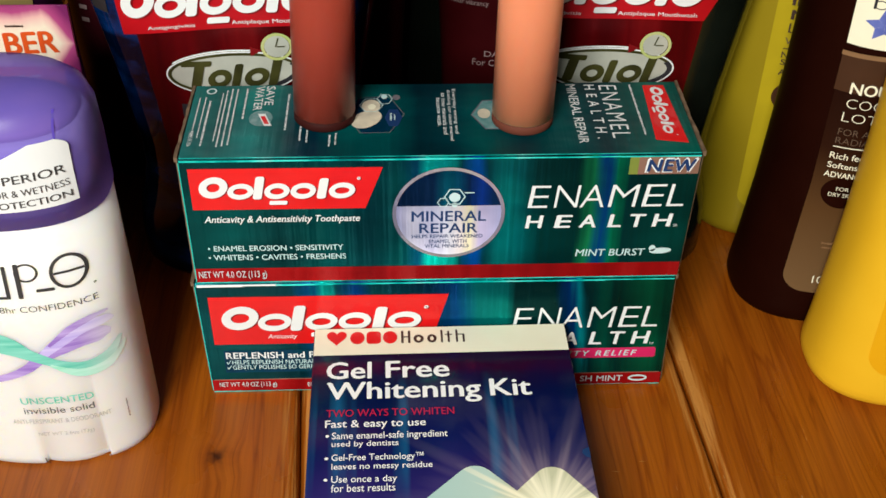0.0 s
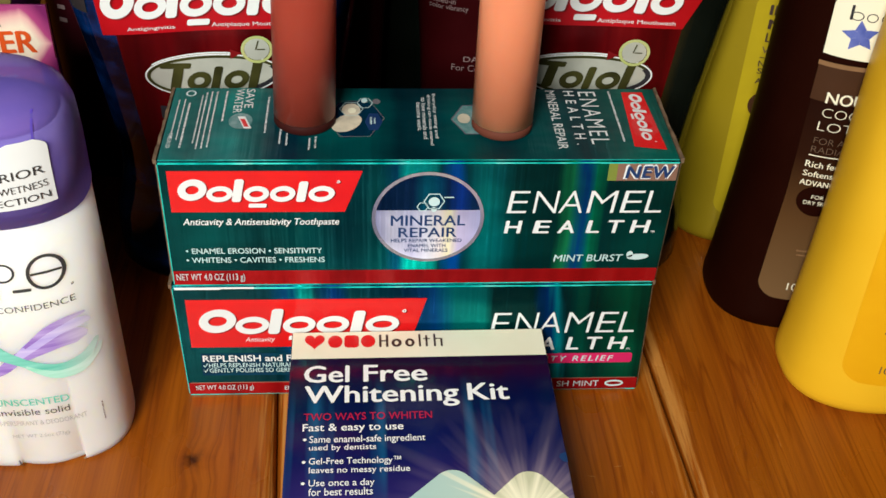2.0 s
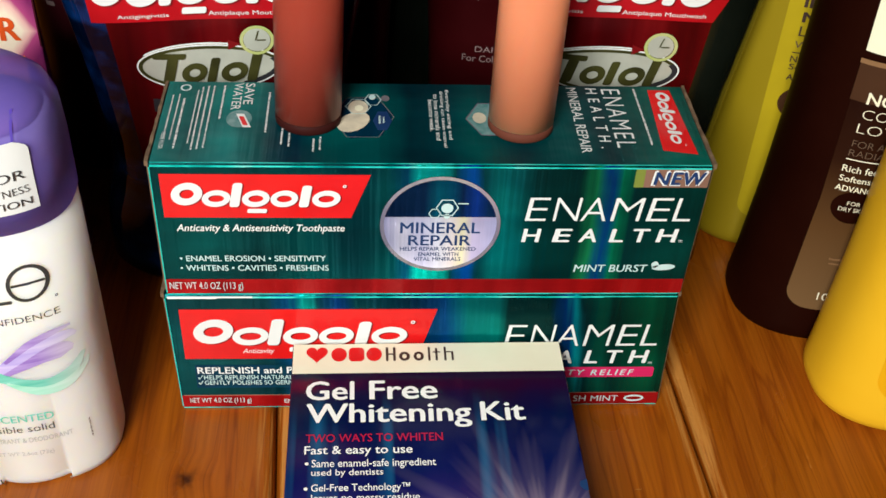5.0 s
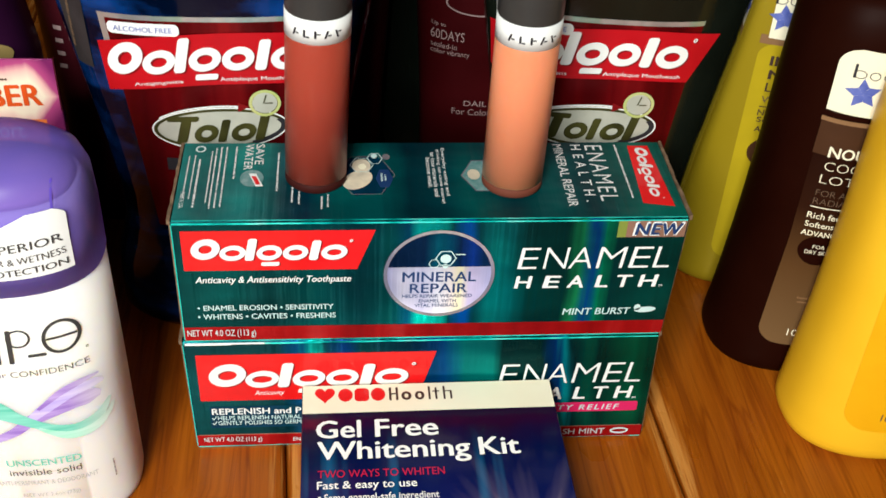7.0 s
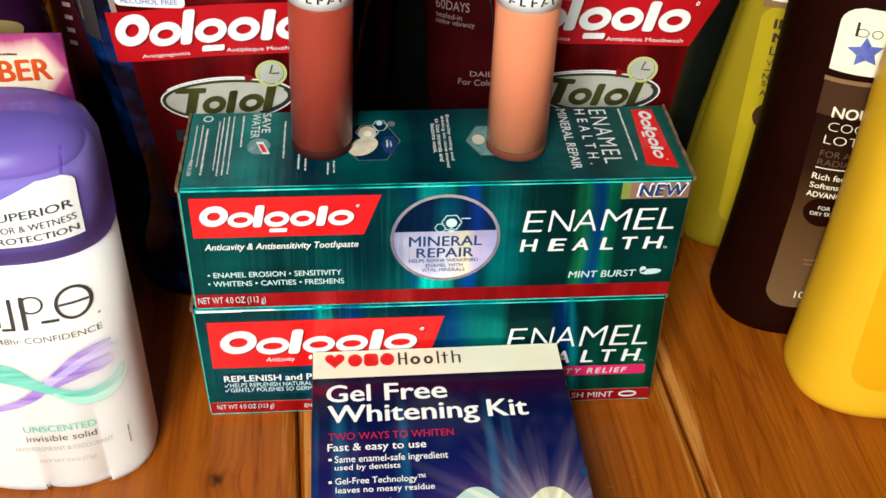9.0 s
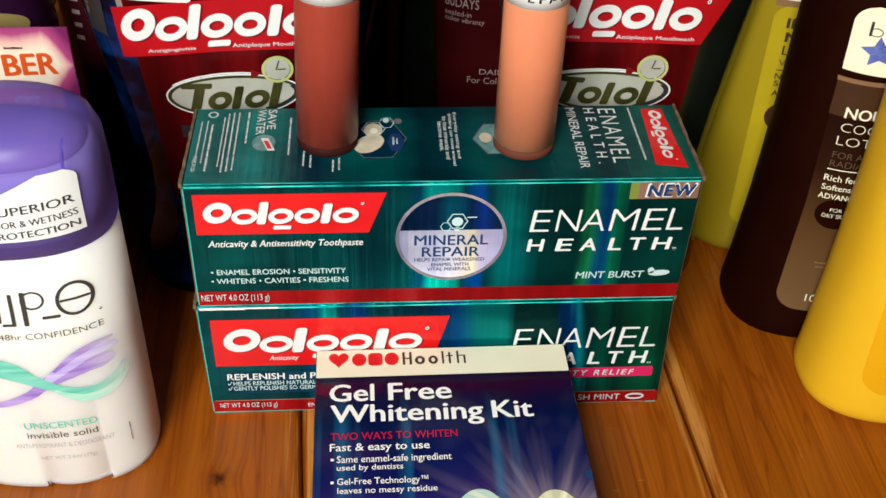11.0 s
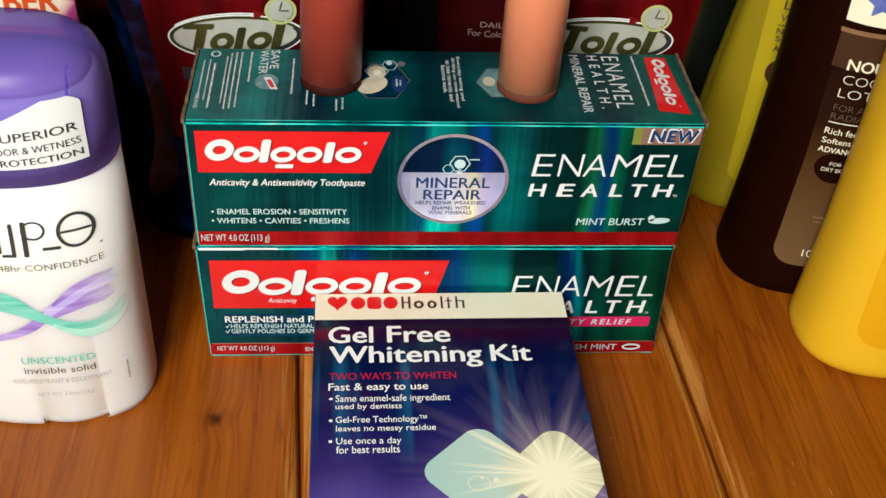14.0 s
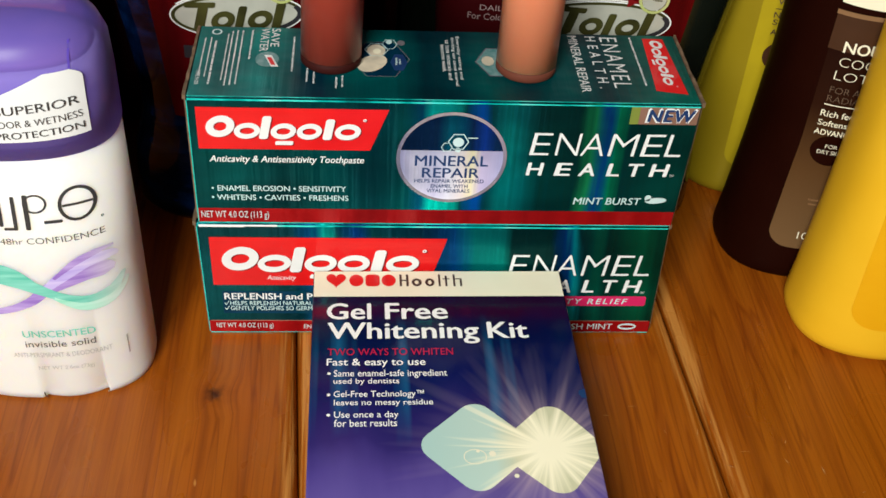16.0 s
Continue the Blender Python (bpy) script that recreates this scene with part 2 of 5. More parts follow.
UPPER_SHEEN = [(0.0, (0.0, 0.07, 0.07)), (0.08, (0.0, 0.085, 0.085)), (0.18, (0.0, 0.05, 0.055)), (0.27, (0.0, 0.10, 0.10)), (0.36, (0.0, 0.05, 0.06)), (0.42, (0.0, 0.10, 0.10)), (0.455, (0.0, 0.10, 0.20)), (0.475, (0.0, 0.75, 0.6)), (0.51, (0.0, 0.55, 0.46)), (0.535, (0.0, 0.07, 0.08)), (0.565, (0.0, 0.10, 0.5)), (0.585, (0.0, 0.07, 0.09)), (0.62, (0.0, 0.22, 0.22)), (0.655, (0.0, 0.17, 0.18)), (0.69, (0.0, 0.055, 0.055)), (0.765, (0.0, 0.05, 0.05)), (0.79, (0.01, 0.36, 0.14)), (0.815, (0.0, 0.08, 0.4)), (0.84, (0.0, 0.3, 0.15)), (0.865, (0.0, 0.05, 0.055)), (0.93, (0.0, 0.065, 0.06)), (1.0, (0.0, 0.05, 0.045))]
LOWER_SHEEN = [(0.0, (0.0, 0.085, 0.095)), (0.16, (0.005, 0.07, 0.08)), (0.22, (0.0, 0.05, 0.075)), (0.26, (0.0, 0.10, 0.3)), (0.285, (0.0, 0.6, 0.5)), (0.31, (0.0, 0.07, 0.1)), (0.36, (0.0, 0.06, 0.28)), (0.385, (0.0, 0.08, 0.09)), (0.5, (0.0, 0.05, 0.1)), (0.56, (0.0, 0.08, 0.3)), (0.60, (0.0, 0.24, 0.24)), (0.665, (0.0, 0.26, 0.24)), (0.69, (0.0, 0.045, 0.045)), (0.77, (0.0, 0.04, 0.04)), (0.80, (0.0, 0.06, 0.3)), (0.815, (0.0, 0.5, 0.6)), (0.83, (0.0, 0.05, 0.06)), (0.87, (0.0, 0.12, 0.08)), (0.90, (0.0, 0.04, 0.035)), (0.97, (0.0, 0.12, 0.06)), (1.0, (0.0, 0.05, 0.03))]
MAT_FOIL = streaked("teal_foil", UPPER_SHEEN, 0.170)
MAT_FOIL_LOW = streaked("teal_foil_lower", LOWER_SHEEN, 0.170, lean=0.5)
MAT_FOIL_TOP_LIT = streaked("teal_foil_top_lit", [(0.0, (0.0, 0.22, 0.2)), (0.06, (0.0, 0.14, 0.13)), (0.12, (0.0, 0.24, 0.22)), (0.2, (0.0, 0.07, 0.08)), (0.25, (0.0, 0.05, 0.09)), (0.31, (0.0, 0.15, 0.15)), (0.4, (0.0, 0.16, 0.16)), (0.46, (0.0, 0.05, 0.07)), (0.53, (0.0, 0.07, 0.09)), (0.58, (0.0, 0.13, 0.13)), (0.66, (0.0, 0.06, 0.08)), (0.74, (0.0, 0.12, 0.12)), (0.82, (0.0, 0.06, 0.07)), (0.93, (0.0, 0.16, 0.13)), (1.0, (0.0, 0.14, 0.11))], 0.170, rough=0.34, metal=0.5)
MAT_EDGE = foil("worn_lit_edge_foil", [(0.3, (0.0, 0.25, 0.24)), (0.42, (0.0, 0.55, 0.5)), (0.54, (0.05, 0.9, 0.8)), (0.64, (0.3, 0.95, 0.88)), (0.75, (0.0, 0.4, 0.4))], seed=0.9, metal=0.3)
MAT_RED = varied("red_print", (0.62, 0.006, 0.008), (0.72, 0.012, 0.012), 0.35, 0.0, 0.3, relief=0.02)
MAT_RED_FOIL = foil("red_foil", [(0.3, (0.25, 0.004, 0.006)), (0.55, (0.42, 0.008, 0.01)), (0.7, (0.5, 0.03, 0.03))], seed=2.2, metal=0.5)
MAT_WHITE = varied("white_ink", (0.78, 0.81, 0.8), (0.72, 0.75, 0.75), 0.4, relief=0.02)
MAT_BRIGHT = varied("bright_white_ink", (0.9, 0.9, 0.88), (0.86, 0.86, 0.85), 0.4, relief=0.02)
MAT_DARK_RED = varied("dark_red_ink", (0.16, 0.004, 0.006), (0.2, 0.006, 0.008), 0.4, relief=0.02)
MAT_DULL_TEAL = varied("dull_teal_print", (0.06, 0.2, 0.2), (0.2, 0.32, 0.32), 0.4, scale=400, relief=0.02)
# darker copy of red_print: shade on the mouthwash banners put into the colour
MAT_RED_SHADED = varied("shaded_red_print", (0.40, 0.004, 0.009), (0.46, 0.006, 0.012), 0.35, relief=0.02)
MAT_ICE = varied("pale_teal_ink", (0.55, 0.72, 0.72), (0.46, 0.66, 0.66), 0.4, relief=0.02)
MAT_NAVY_INK = varied("navy_ink", (0.01, 0.035, 0.12), (0.015, 0.05, 0.15), 0.35, relief=0.02)
MAT_NAVY_FIELD = foil("navy_field_foil", [(0.3, (0.0, 0.03, 0.06)), (0.5, (0.002, 0.05, 0.11)), (0.7, (0.0, 0.06, 0.1))], seed=1.4, metal=0.5)
MAT_BADGE = streaked("badge_navy_foil", [(0.0, (0.002, 0.02, 0.07)), (0.36, (0.003, 0.03, 0.1)), (0.48, (0.0, 0.13, 0.2)), (0.6, (0.0, 0.07, 0.15)), (0.68, (0.003, 0.025, 0.1)), (0.8, (0.005, 0.05, 0.38)), (0.9, (0.003, 0.03, 0.12)), (1.0, (0.003, 0.03, 0.1))], 0.036, 0.0694)
MAT_SILVER = streaked("badge_silver_foil", [(0.0, (0.36, 0.36, 0.6)), (0.15, (0.6, 0.6, 0.76)), (0.35, (0.55, 0.56, 0.78)), (0.5, (0.66, 0.68, 0.8)), (0.62, (0.72, 0.66, 0.66)), (0.7, (0.78, 0.74, 0.5)), (0.78, (0.55, 0.5, 0.75)), (1.0, (0.4, 0.42, 0.7))], 0.036, 0.0694, metal=0.3)
MAT_RIM = foil("badge_rim_foil", [(0.3, (0.3, 0.28, 0.4)), (0.5, (0.62, 0.58, 0.6)), (0.6, (0.5, 0.42, 0.55)), (0.7, (0.35, 0.4, 0.55))], seed=5.1)
MAT_COPPER = foil("copper_foil", [(0.3, (0.32, 0.2, 0.14)), (0.55, (0.42, 0.26, 0.2)), (0.7, (0.45, 0.32, 0.22))], seed=6.4, metal=0.5)
MAT_LIME = foil("lime_foil", [(0.3, (0.2, 0.38, 0.08)), (0.7, (0.42, 0.5, 0.1))], seed=7.0, metal=0.5)
MAT_GLOW_PRINT = varied("beige_glow_print", (0.75, 0.66, 0.5), (0.5, 0.45, 0.35), 0.4, 0.0, scale=160, relief=0.02)
MAT_PINK = varied("pink_print", (0.62, 0.02, 0.12), (0.55, 0.015, 0.1), 0.35, relief=0.02)
MAT_CARD = varied("raw_card", (0.42, 0.36, 0.27), (0.35, 0.3, 0.22), 0.8)
MAT_SCRATCH = varied("scratched_varnish", (0.5, 0.27, 0.1), (0.36, 0.16, 0.05), 0.6, scale=400)
MAT_RAW = varied("brown_raw_card", (0.2, 0.13, 0.08), (0.1, 0.065, 0.04), 0.8, scale=300)
MAT_CREAM = varied("cream_card", (0.86, 0.83, 0.64), (0.83, 0.79, 0.6), 0.35, 0.0, 0.25, relief=0.02)
MAT_BROWN_INK = varied("dark_brown_ink", (0.05, 0.03, 0.025), (0.07, 0.04, 0.03), 0.4)
MAT_CRIMSON_INK = varied("crimson_ink", (0.5, 0.01, 0.06), (0.45, 0.01, 0.05), 0.4)
MAT_BLACK_INK = varied("black_ink", (0.02, 0.02, 0.025), (0.03, 0.03, 0.035), 0.4)
MAT_ROSE = varied("rose_brown_lip_colour", (0.31, 0.048, 0.028), (0.335, 0.054, 0.032), 0.35, 0.0, 0.12, 25, 300, 0.0, 0.15)
MAT_PEACH = varied("peach_lip_colour", (0.7, 0.25, 0.13), (0.74, 0.27, 0.14), 0.35, 0.0, 0.12, 25, 300, 0.0, 0.15)
for _m in (MAT_ROSE, MAT_PEACH):
    bsdf(_m).inputs["Coat Roughness"].default_value = 0.03
    bsdf(_m).inputs["Subsurface Weight"].default_value = 0.6
    bsdf(_m).inputs["Subsurface Radius"].default_value = (1.0, 0.6, 0.4)
    bsdf(_m).inputs["Subsurface Scale"].default_value = 0.008
MAT_CAP = varied("charcoal_cap", (0.03, 0.03, 0.03), (0.045, 0.043, 0.04), 0.42, relief=0.03)
MAT_ROSE_BASE = material("rose_clear_base", (0.035, 0.007, 0.006), 0.6, 0, 0.0, 0.06)
MAT_PEACH_BASE = material("peach_clear_base", (0.13, 0.038, 0.024), 0.6, 0, 0.0, 0.06)
MAT_STICK = varied("white_plastic", (0.8, 0.79, 0.76), (0.76, 0.75, 0.72), 0.4, 0.0, 0.1, 30, 500, 0.02)
bsdf(MAT_STICK).inputs["Subsurface Weight"].default_value = 0.7
bsdf(MAT_STICK).inputs["Subsurface Radius"].default_value = (1.0, 0.75, 0.45)
bsdf(MAT_STICK).inputs["Subsurface Scale"].default_value = 0.012
MAT_VIOLET = film("violet_clear_plastic", (0.19, 0.14, 0.54), (0.74, 0.68, 0.96), 0.52)
MAT_VIOLET_SEAM = varied("violet_seam_plastic", (0.1, 0.06, 0.42), (0.12, 0.08, 0.46), 0.3)
MAT_VIOLET_IN = varied("lavender_inner_dome", (0.78, 0.74, 0.9), (0.72, 0.68, 0.88), 0.4)
MAT_CAP_REFLECTION = varied("violet_cap_reflection", (0.2, 0.13, 0.48), (0.48, 0.26, 0.5), 0.4, scale=45)
MAT_SMOKE = varied("smoky_grey_film", (0.022, 0.02, 0.022), (0.036, 0.033, 0.036), 0.4)
MAT_TEAL_INK = varied("dull_teal_ink", (0.01, 0.12, 0.1), (0.015, 0.15, 0.12), 0.4)
MAT_GREY_INK = varied("charcoal_ink", (0.035, 0.035, 0.035), (0.05, 0.05, 0.05), 0.4)
MAT_MINT = ribbon_print("mint_ink", (0.1, 0.5, 0.38), (0.26, 0.66, 0.56))
MAT_LILAC_PALE = ribbon_print("pale_lilac_ink", (0.42, 0.34, 0.76), (0.62, 0.55, 0.85))
MAT_MINT_PALE = ribbon_print("pale_mint_ink", (0.28, 0.7, 0.52), (0.5, 0.8, 0.7))
MAT_FAINT = varied("faint_grey_ink", (0.42, 0.42, 0.42), (0.5, 0.5, 0.5), 0.5)
MAT_LILAC = ribbon_print("lilac_ink", (0.24, 0.12, 0.5), (0.48, 0.36, 0.72))
MAT_BLUE_BOTTLE = clear("blue_clear_plastic", (0.005, 0.065, 0.32), 0.45)
MAT_BLACK_BOTTLE = varied("black_green_clear_plastic", (0.004, 0.006, 0.004), (0.007, 0.01, 0.007), 0.12, 0, 0.0, 30, 400, 0.01, 0.3)
MAT_LABEL = foil("dark_red_label_foil", [(0.3, (0.06, 0.002, 0.003)), (0.5, (0.14, 0.003, 0.005)), (0.64, (0.3, 0.01, 0.012)), (0.75, (0.1, 0.003, 0.004))], seed=8.3, stripe=60, metal=0.45)
MAT_SILVER_EDGE = foil("silver_edge_foil", [(0.3, (0.35, 0.37, 0.38)), (0.5, (0.6, 0.6, 0.6)), (0.62, (0.4, 0.6, 0.5)), (0.75, (0.6, 0.5, 0.5))], seed=9.7)
MAT_OVAL = varied("silver_oval_print", (0.6, 0.62, 0.54), (0.5, 0.52, 0.45), 0.35, 0.3, scale=90)
MAT_OLIVE = varied("dark_olive_print", (0.025, 0.025, 0.008), (0.06, 0.06, 0.015), 0.35)
MAT_GREEN_RIM = varied("pale_green_print", (0.34, 0.45, 0.12), (0.5, 0.5, 0.22), 0.4)
MAT_WINE = varied("wine_red_plastic", (0.028, 0.0012, 0.002), (0.04, 0.0018, 0.003), 0.35, 0, 0.0, 30, 400, 0.01, 0.2)
MAT_MAROON = varied("maroon_plastic", (0.03, 0.003, 0.006), (0.045, 0.004, 0.008), 0.35, 0, 0.0, 30, 400, 0.01, 0.2)
MAT_PLUM = varied("plum_plastic", (0.018, 0.0025, 0.018), (0.025, 0.004, 0.025), 0.35, 0, 0.0, 30, 400, 0.01, 0.2)
MAT_GOLD = varied("dull_gold_print", (0.3, 0.22, 0.08), (0.36, 0.27, 0.1), 0.4, 0.3)
MAT_DULL_TEXT = varied("grey_pink_ink", (0.3, 0.22, 0.22), (0.25, 0.18, 0.18), 0.5)
MAT_BROWN_BOTTLE = varied("cocoa_brown_plastic", (0.011, 0.0018, 0.0007), (0.014, 0.0024, 0.001), 0.46, 0, 0.0, 30, 500, 0.02, 0.04)
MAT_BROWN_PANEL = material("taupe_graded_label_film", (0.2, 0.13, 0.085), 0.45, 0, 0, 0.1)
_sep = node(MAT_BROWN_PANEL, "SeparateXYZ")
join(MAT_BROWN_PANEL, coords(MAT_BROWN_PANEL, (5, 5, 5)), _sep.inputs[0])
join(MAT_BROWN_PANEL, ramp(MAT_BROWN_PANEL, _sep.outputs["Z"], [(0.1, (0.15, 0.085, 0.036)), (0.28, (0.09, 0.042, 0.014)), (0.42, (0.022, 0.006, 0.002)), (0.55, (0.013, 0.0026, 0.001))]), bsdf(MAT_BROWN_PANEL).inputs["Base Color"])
MAT_BROWN_BAND = varied("tan_label_band", (0.06, 0.024, 0.010), (0.05, 0.02, 0.008), 0.45)
MAT_YELLOW = varied("golden_yellow_plastic", (0.8, 0.45, 0.016), (0.83, 0.48, 0.02), 0.4, 0, 0.0, 30, 500, 0.02)
MAT_YELLOW_PANEL = varied("deep_yellow_label_film", (0.78, 0.4, 0.006), (0.75, 0.37, 0.005), 0.35)
MAT_LEMON = varied("lemon_yellow_plastic", (0.27, 0.195, 0.007), (0.29, 0.21, 0.009), 0.4, 0, 0.1, 30, 500, 0.02)
MAT_LEMON_PANEL = varied("lemon_label_film", (0.44, 0.33, 0.01), (0.4, 0.3, 0.009), 0.4)
MAT_BLUE_CAP = varied("royal_blue_cap", (0.01, 0.02, 0.14), (0.015, 0.03, 0.18), 0.35)
MAT_TAN = varied("tan_line_print", (0.26, 0.14, 0.065), (0.22, 0.12, 0.055), 0.45)
MAT_STAR = varied("flower_blue_print", (0.06, 0.09, 0.35), (0.14, 0.18, 0.5), 0.45, scale=200)
MAT_TAUPE_INK = varied("taupe_ink", (0.14, 0.09, 0.06), (0.12, 0.08, 0.05), 0.5)
MAT_BER_INK = varied("orange_red_ink", (0.72, 0.1, 0.015), (0.6, 0.07, 0.01), 0.4)
MAT_ORANGE = varied("orange_print", (0.8, 0.16, 0.03), (0.78, 0.24, 0.06), 0.35, scale=150)


def pack_print():
    """Purple carton print with a pale glowing centre."""
    mat = material("purple_burst_print", (0.3, 0.05, 0.2), 0.35, 0, 0.3)
    sep = node(mat, "SeparateXYZ")
    join(mat, coords(mat, (1, 1, 1)), sep.inputs[0])
    n = node(mat, "TexNoise", Scale=45.0, Detail=4.0)
    join(mat, coords(mat, (1, 1, 0.25), turn=0.5), n.inputs["Vector"])
    # height above the print's middle line, roughened
    h = node(mat, "Math")
    h.operation = "MULTIPLY_ADD"
    h.inputs[1].default_value, h.inputs[2].default_value = 1.0, -0.1048
    join(mat, sep.outputs["Z"], h.inputs[0])
    ab = node(mat, "Math")
    ab.operation = "ABSOLUTE"
    join(mat, h.outputs[0], ab.inputs[0])
    m = node(mat, "Math")
    m.operation = "MULTIPLY_ADD"
    m.inputs[1].default_value = 0.016
    join(mat, n.outputs["Fac"], m.inputs[0]), join(mat, ab.outputs[0], m.inputs[2])
    side = node(mat, "MapRange")
    side.inputs["From Min"].default_value, side.inputs["From Max"].default_value = -0.010, 0.001
    side.inputs["To Max"].default_value = 0.016
    join(mat, sep.outputs["X"], side.inputs["Value"])
    tot = node(mat, "Math")
    join(mat, m.outputs[0], tot.inputs[0]), join(mat, side.outputs["Result"], tot.inputs[1])
    sc = node(mat, "Math")
    sc.operation = "MULTIPLY"
    sc.inputs[1].default_value = 30.0
    join(mat, tot.outputs[0], sc.inputs[0])
    join(mat, ramp(mat, sc.outputs[0], [(0.42, (0.85, 0.76, 0.6)), (0.56, (0.75, 0.45, 0.42)), (0.66, (0.4, 0.06, 0.2)), (0.9, (0.16, 0.015, 0.1))]), bsdf(mat).inputs["Base Color"])
    return mat


def kit_print():
    """Navy to violet carton print with pale rays round the bright strip; blue-green upright streaks paint in the foil's
    reflection.
    """
    mat = material("navy_violet_print", (0.02, 0.02, 0.1), 0.13, 0, 0.0, 0.2)
    v = coords(mat, (1, 1, 1))
    sep = node(mat, "SeparateXYZ")
    join(mat, v, sep.inputs[0])

    def calc(op, a, b, c=None):
        m = node(mat, "Math")
        m.operation = op
        for k, val in enumerate((a, b) if c is None else (a, b, c)):
            if isinstance(val, (int, float)):
                m.inputs[k].default_value = val
            else:
                join(mat, val, m.inputs[k])
        return m.outputs[0]

    def mixed(f, a, b, kind="MIX"):
        m = node(mat, "Mix")
        m.data_type, m.blend_type = "RGBA", kind
        if isinstance(f, (int, float)):
            m.inputs[0].default_value = f
        else:
            join(mat, f, m.inputs[0])
        join(mat, a, m.inputs[6])
        if isinstance(b, tuple):
            m.inputs[7].default_value = (*b, 1)
        else:
            join(mat, b, m.inputs[7])
        return m.outputs[2]

    n = node(mat, "TexNoise", Scale=38.0, Detail=4.0)
    join(mat, coords(mat, (1, 0.35, 1)), n.inputs["Vector"])
    x, y = sep.outputs["X"], sep.outputs["Y"]
    down = calc("MULTIPLY_ADD", y, -9.0, calc("MULTIPLY_ADD", n.outputs["Fac"], 0.35, -0.2))
    # violet print; its pale lower end also paints in a reflected haze
    base = ramp(mat, down, [(0.12, (0.014, 0.002, 0.022)), (0.26, (0.002, 0.004, 0.045)), (0.48, (0.004, 0.007, 0.08)), (0.7, (0.03, 0.02, 0.14)), (0.82, (0.075, 0.05, 0.25)), (0.98, (0.125, 0.09, 0.34))])
    streak = node(mat, "TexNoise", Scale=70.0, Detail=3.0)
    join(mat, coords(mat, (1, 0.03, 1)), streak.inputs["Vector"])
    gate = calc("MULTIPLY", ramp(mat, streak.outputs["Fac"], [(0.56, (0, 0, 0)), (0.72, (1, 1, 1))]), ramp(mat, down, [(0.15, (0, 0, 0)), (0.3, (1, 1, 1)), (0.55, (1, 1, 1)), (0.7, (0, 0, 0))]))
    base = mixed(gate, base, (0.01, 0.14, 0.3))
    # rays round the bright point
    dx, dy = calc("ADD", x, -0.0745), calc("ADD", y, 0.0841)
    turn = calc("ARCTAN2", dy, dx)
    far = calc("SQRT", calc("ADD", calc("MULTIPLY", dx, dx), calc("MULTIPLY", dy, dy)), 0.0)
    comb = node(mat, "CombineXYZ")
    join(mat, turn, comb.inputs["X"])
    rays = node(mat, "TexNoise", Scale=4.5, Detail=2.0, Roughness=0.6)
    join(mat, comb.outputs[0], rays.inputs["Vector"])
    reach = calc("MULTIPLY_ADD", rays.outputs["Fac"], 0.11, -0.012)
    glow = calc("SUBTRACT", 1.0, calc("DIVIDE", far, reach))
    lit = ramp(mat, glow, [(0.0, (0, 0, 0)), (0.4, (0.1, 0.1, 0.1)), (0.65, (0.45, 0.45, 0.45)), (0.85, (1, 1, 1))])
    base = mixed(calc("MULTIPLY", lit, 0.5), base, (0.72, 0.55, 0.56))
    join(mat, base, bsdf(mat).inputs["Base Color"])
    w = node(mat, "TexNoise", Scale=30.0, Detail=2.0)
    join(mat, v, w.inputs["Vector"])
    bump(mat, w.outputs["Fac"], 0.1, 0.003)
    return mat


def burst_print():
    """Pale mint strip print that whitens towards the burst's centre in fine rays."""
    mat = material("pale_strip_print", (0.6, 0.7, 0.65), 0.35, 0, 0.0, 0.3)
    sep = node(mat, "SeparateXYZ")
    join(mat, coords(mat, (1, 1, 1)), sep.inputs[0])

    def calc(op, a, b):
        m = node(mat, "Math")
        m.operation = op
        for k, val in enumerate((a, b)):
            if isinstance(val, (int, float)):
                m.inputs[k].default_value = val
            else:
                join(mat, val, m.inputs[k])
        return m.outputs[0]

    dx, dy = calc("ADD", sep.outputs["X"], -0.0745), calc("ADD", sep.outputs["Y"], 0.0841)
    far = calc("SQRT", calc("ADD", calc("MULTIPLY", dx, dx), calc("MULTIPLY", dy, dy)), 0.0)
    comb = node(mat, "CombineXYZ")
    join(mat, calc("ARCTAN2", dy, dx), comb.inputs["X"])
    rays = node(mat, "TexNoise", Scale=4.5, Detail=2.0, Roughness=0.6)
    join(mat, comb.outputs[0], rays.inputs["Vector"])
    ray = ramp(mat, rays.outputs["Fac"], [(0.38, (0, 0, 0)), (0.62, (1, 1, 1))])
    # the cream light reaches further along the rays
    light = calc("SUBTRACT", 1.2, calc("MULTIPLY", far, calc("SUBTRACT", 92.0, calc("MULTIPLY", ray, 62.0))))
    tone = ramp(mat, calc("MULTIPLY", sep.outputs["X"], 15.0), [(0.55, (0.4, 0.6, 0.56)), (0.86, (0.5, 0.66, 0.58)), (0.97, (0.6, 0.6, 0.4))])
    m = node(mat, "Mix")
    m.data_type = "RGBA"
    m.inputs[7].default_value = (0.97, 0.92, 0.68, 1)
    join(mat, ramp(mat, light, [(0.0, (0, 0, 0)), (0.85, (1, 1, 1))]), m.inputs[0]), join(mat, tone, m.inputs[6])
    join(mat, m.outputs[2], bsdf(mat).inputs["Base Color"])
    return mat


MAT_PACK, MAT_KIT, MAT_BURST = pack_print(), kit_print(), burst_print()
# near-black tones: the added, unseen room should bounce little light
MAT_WALL = varied("warm_plaster", (0.05, 0.039, 0.028), (0.044, 0.034, 0.025), 0.9, scale=4, grain=200)
MAT_FLOOR = varied("grey_brown_floor", (0.055, 0.04, 0.028), (0.045, 0.032, 0.022), 0.6, scale=5, grain=150)
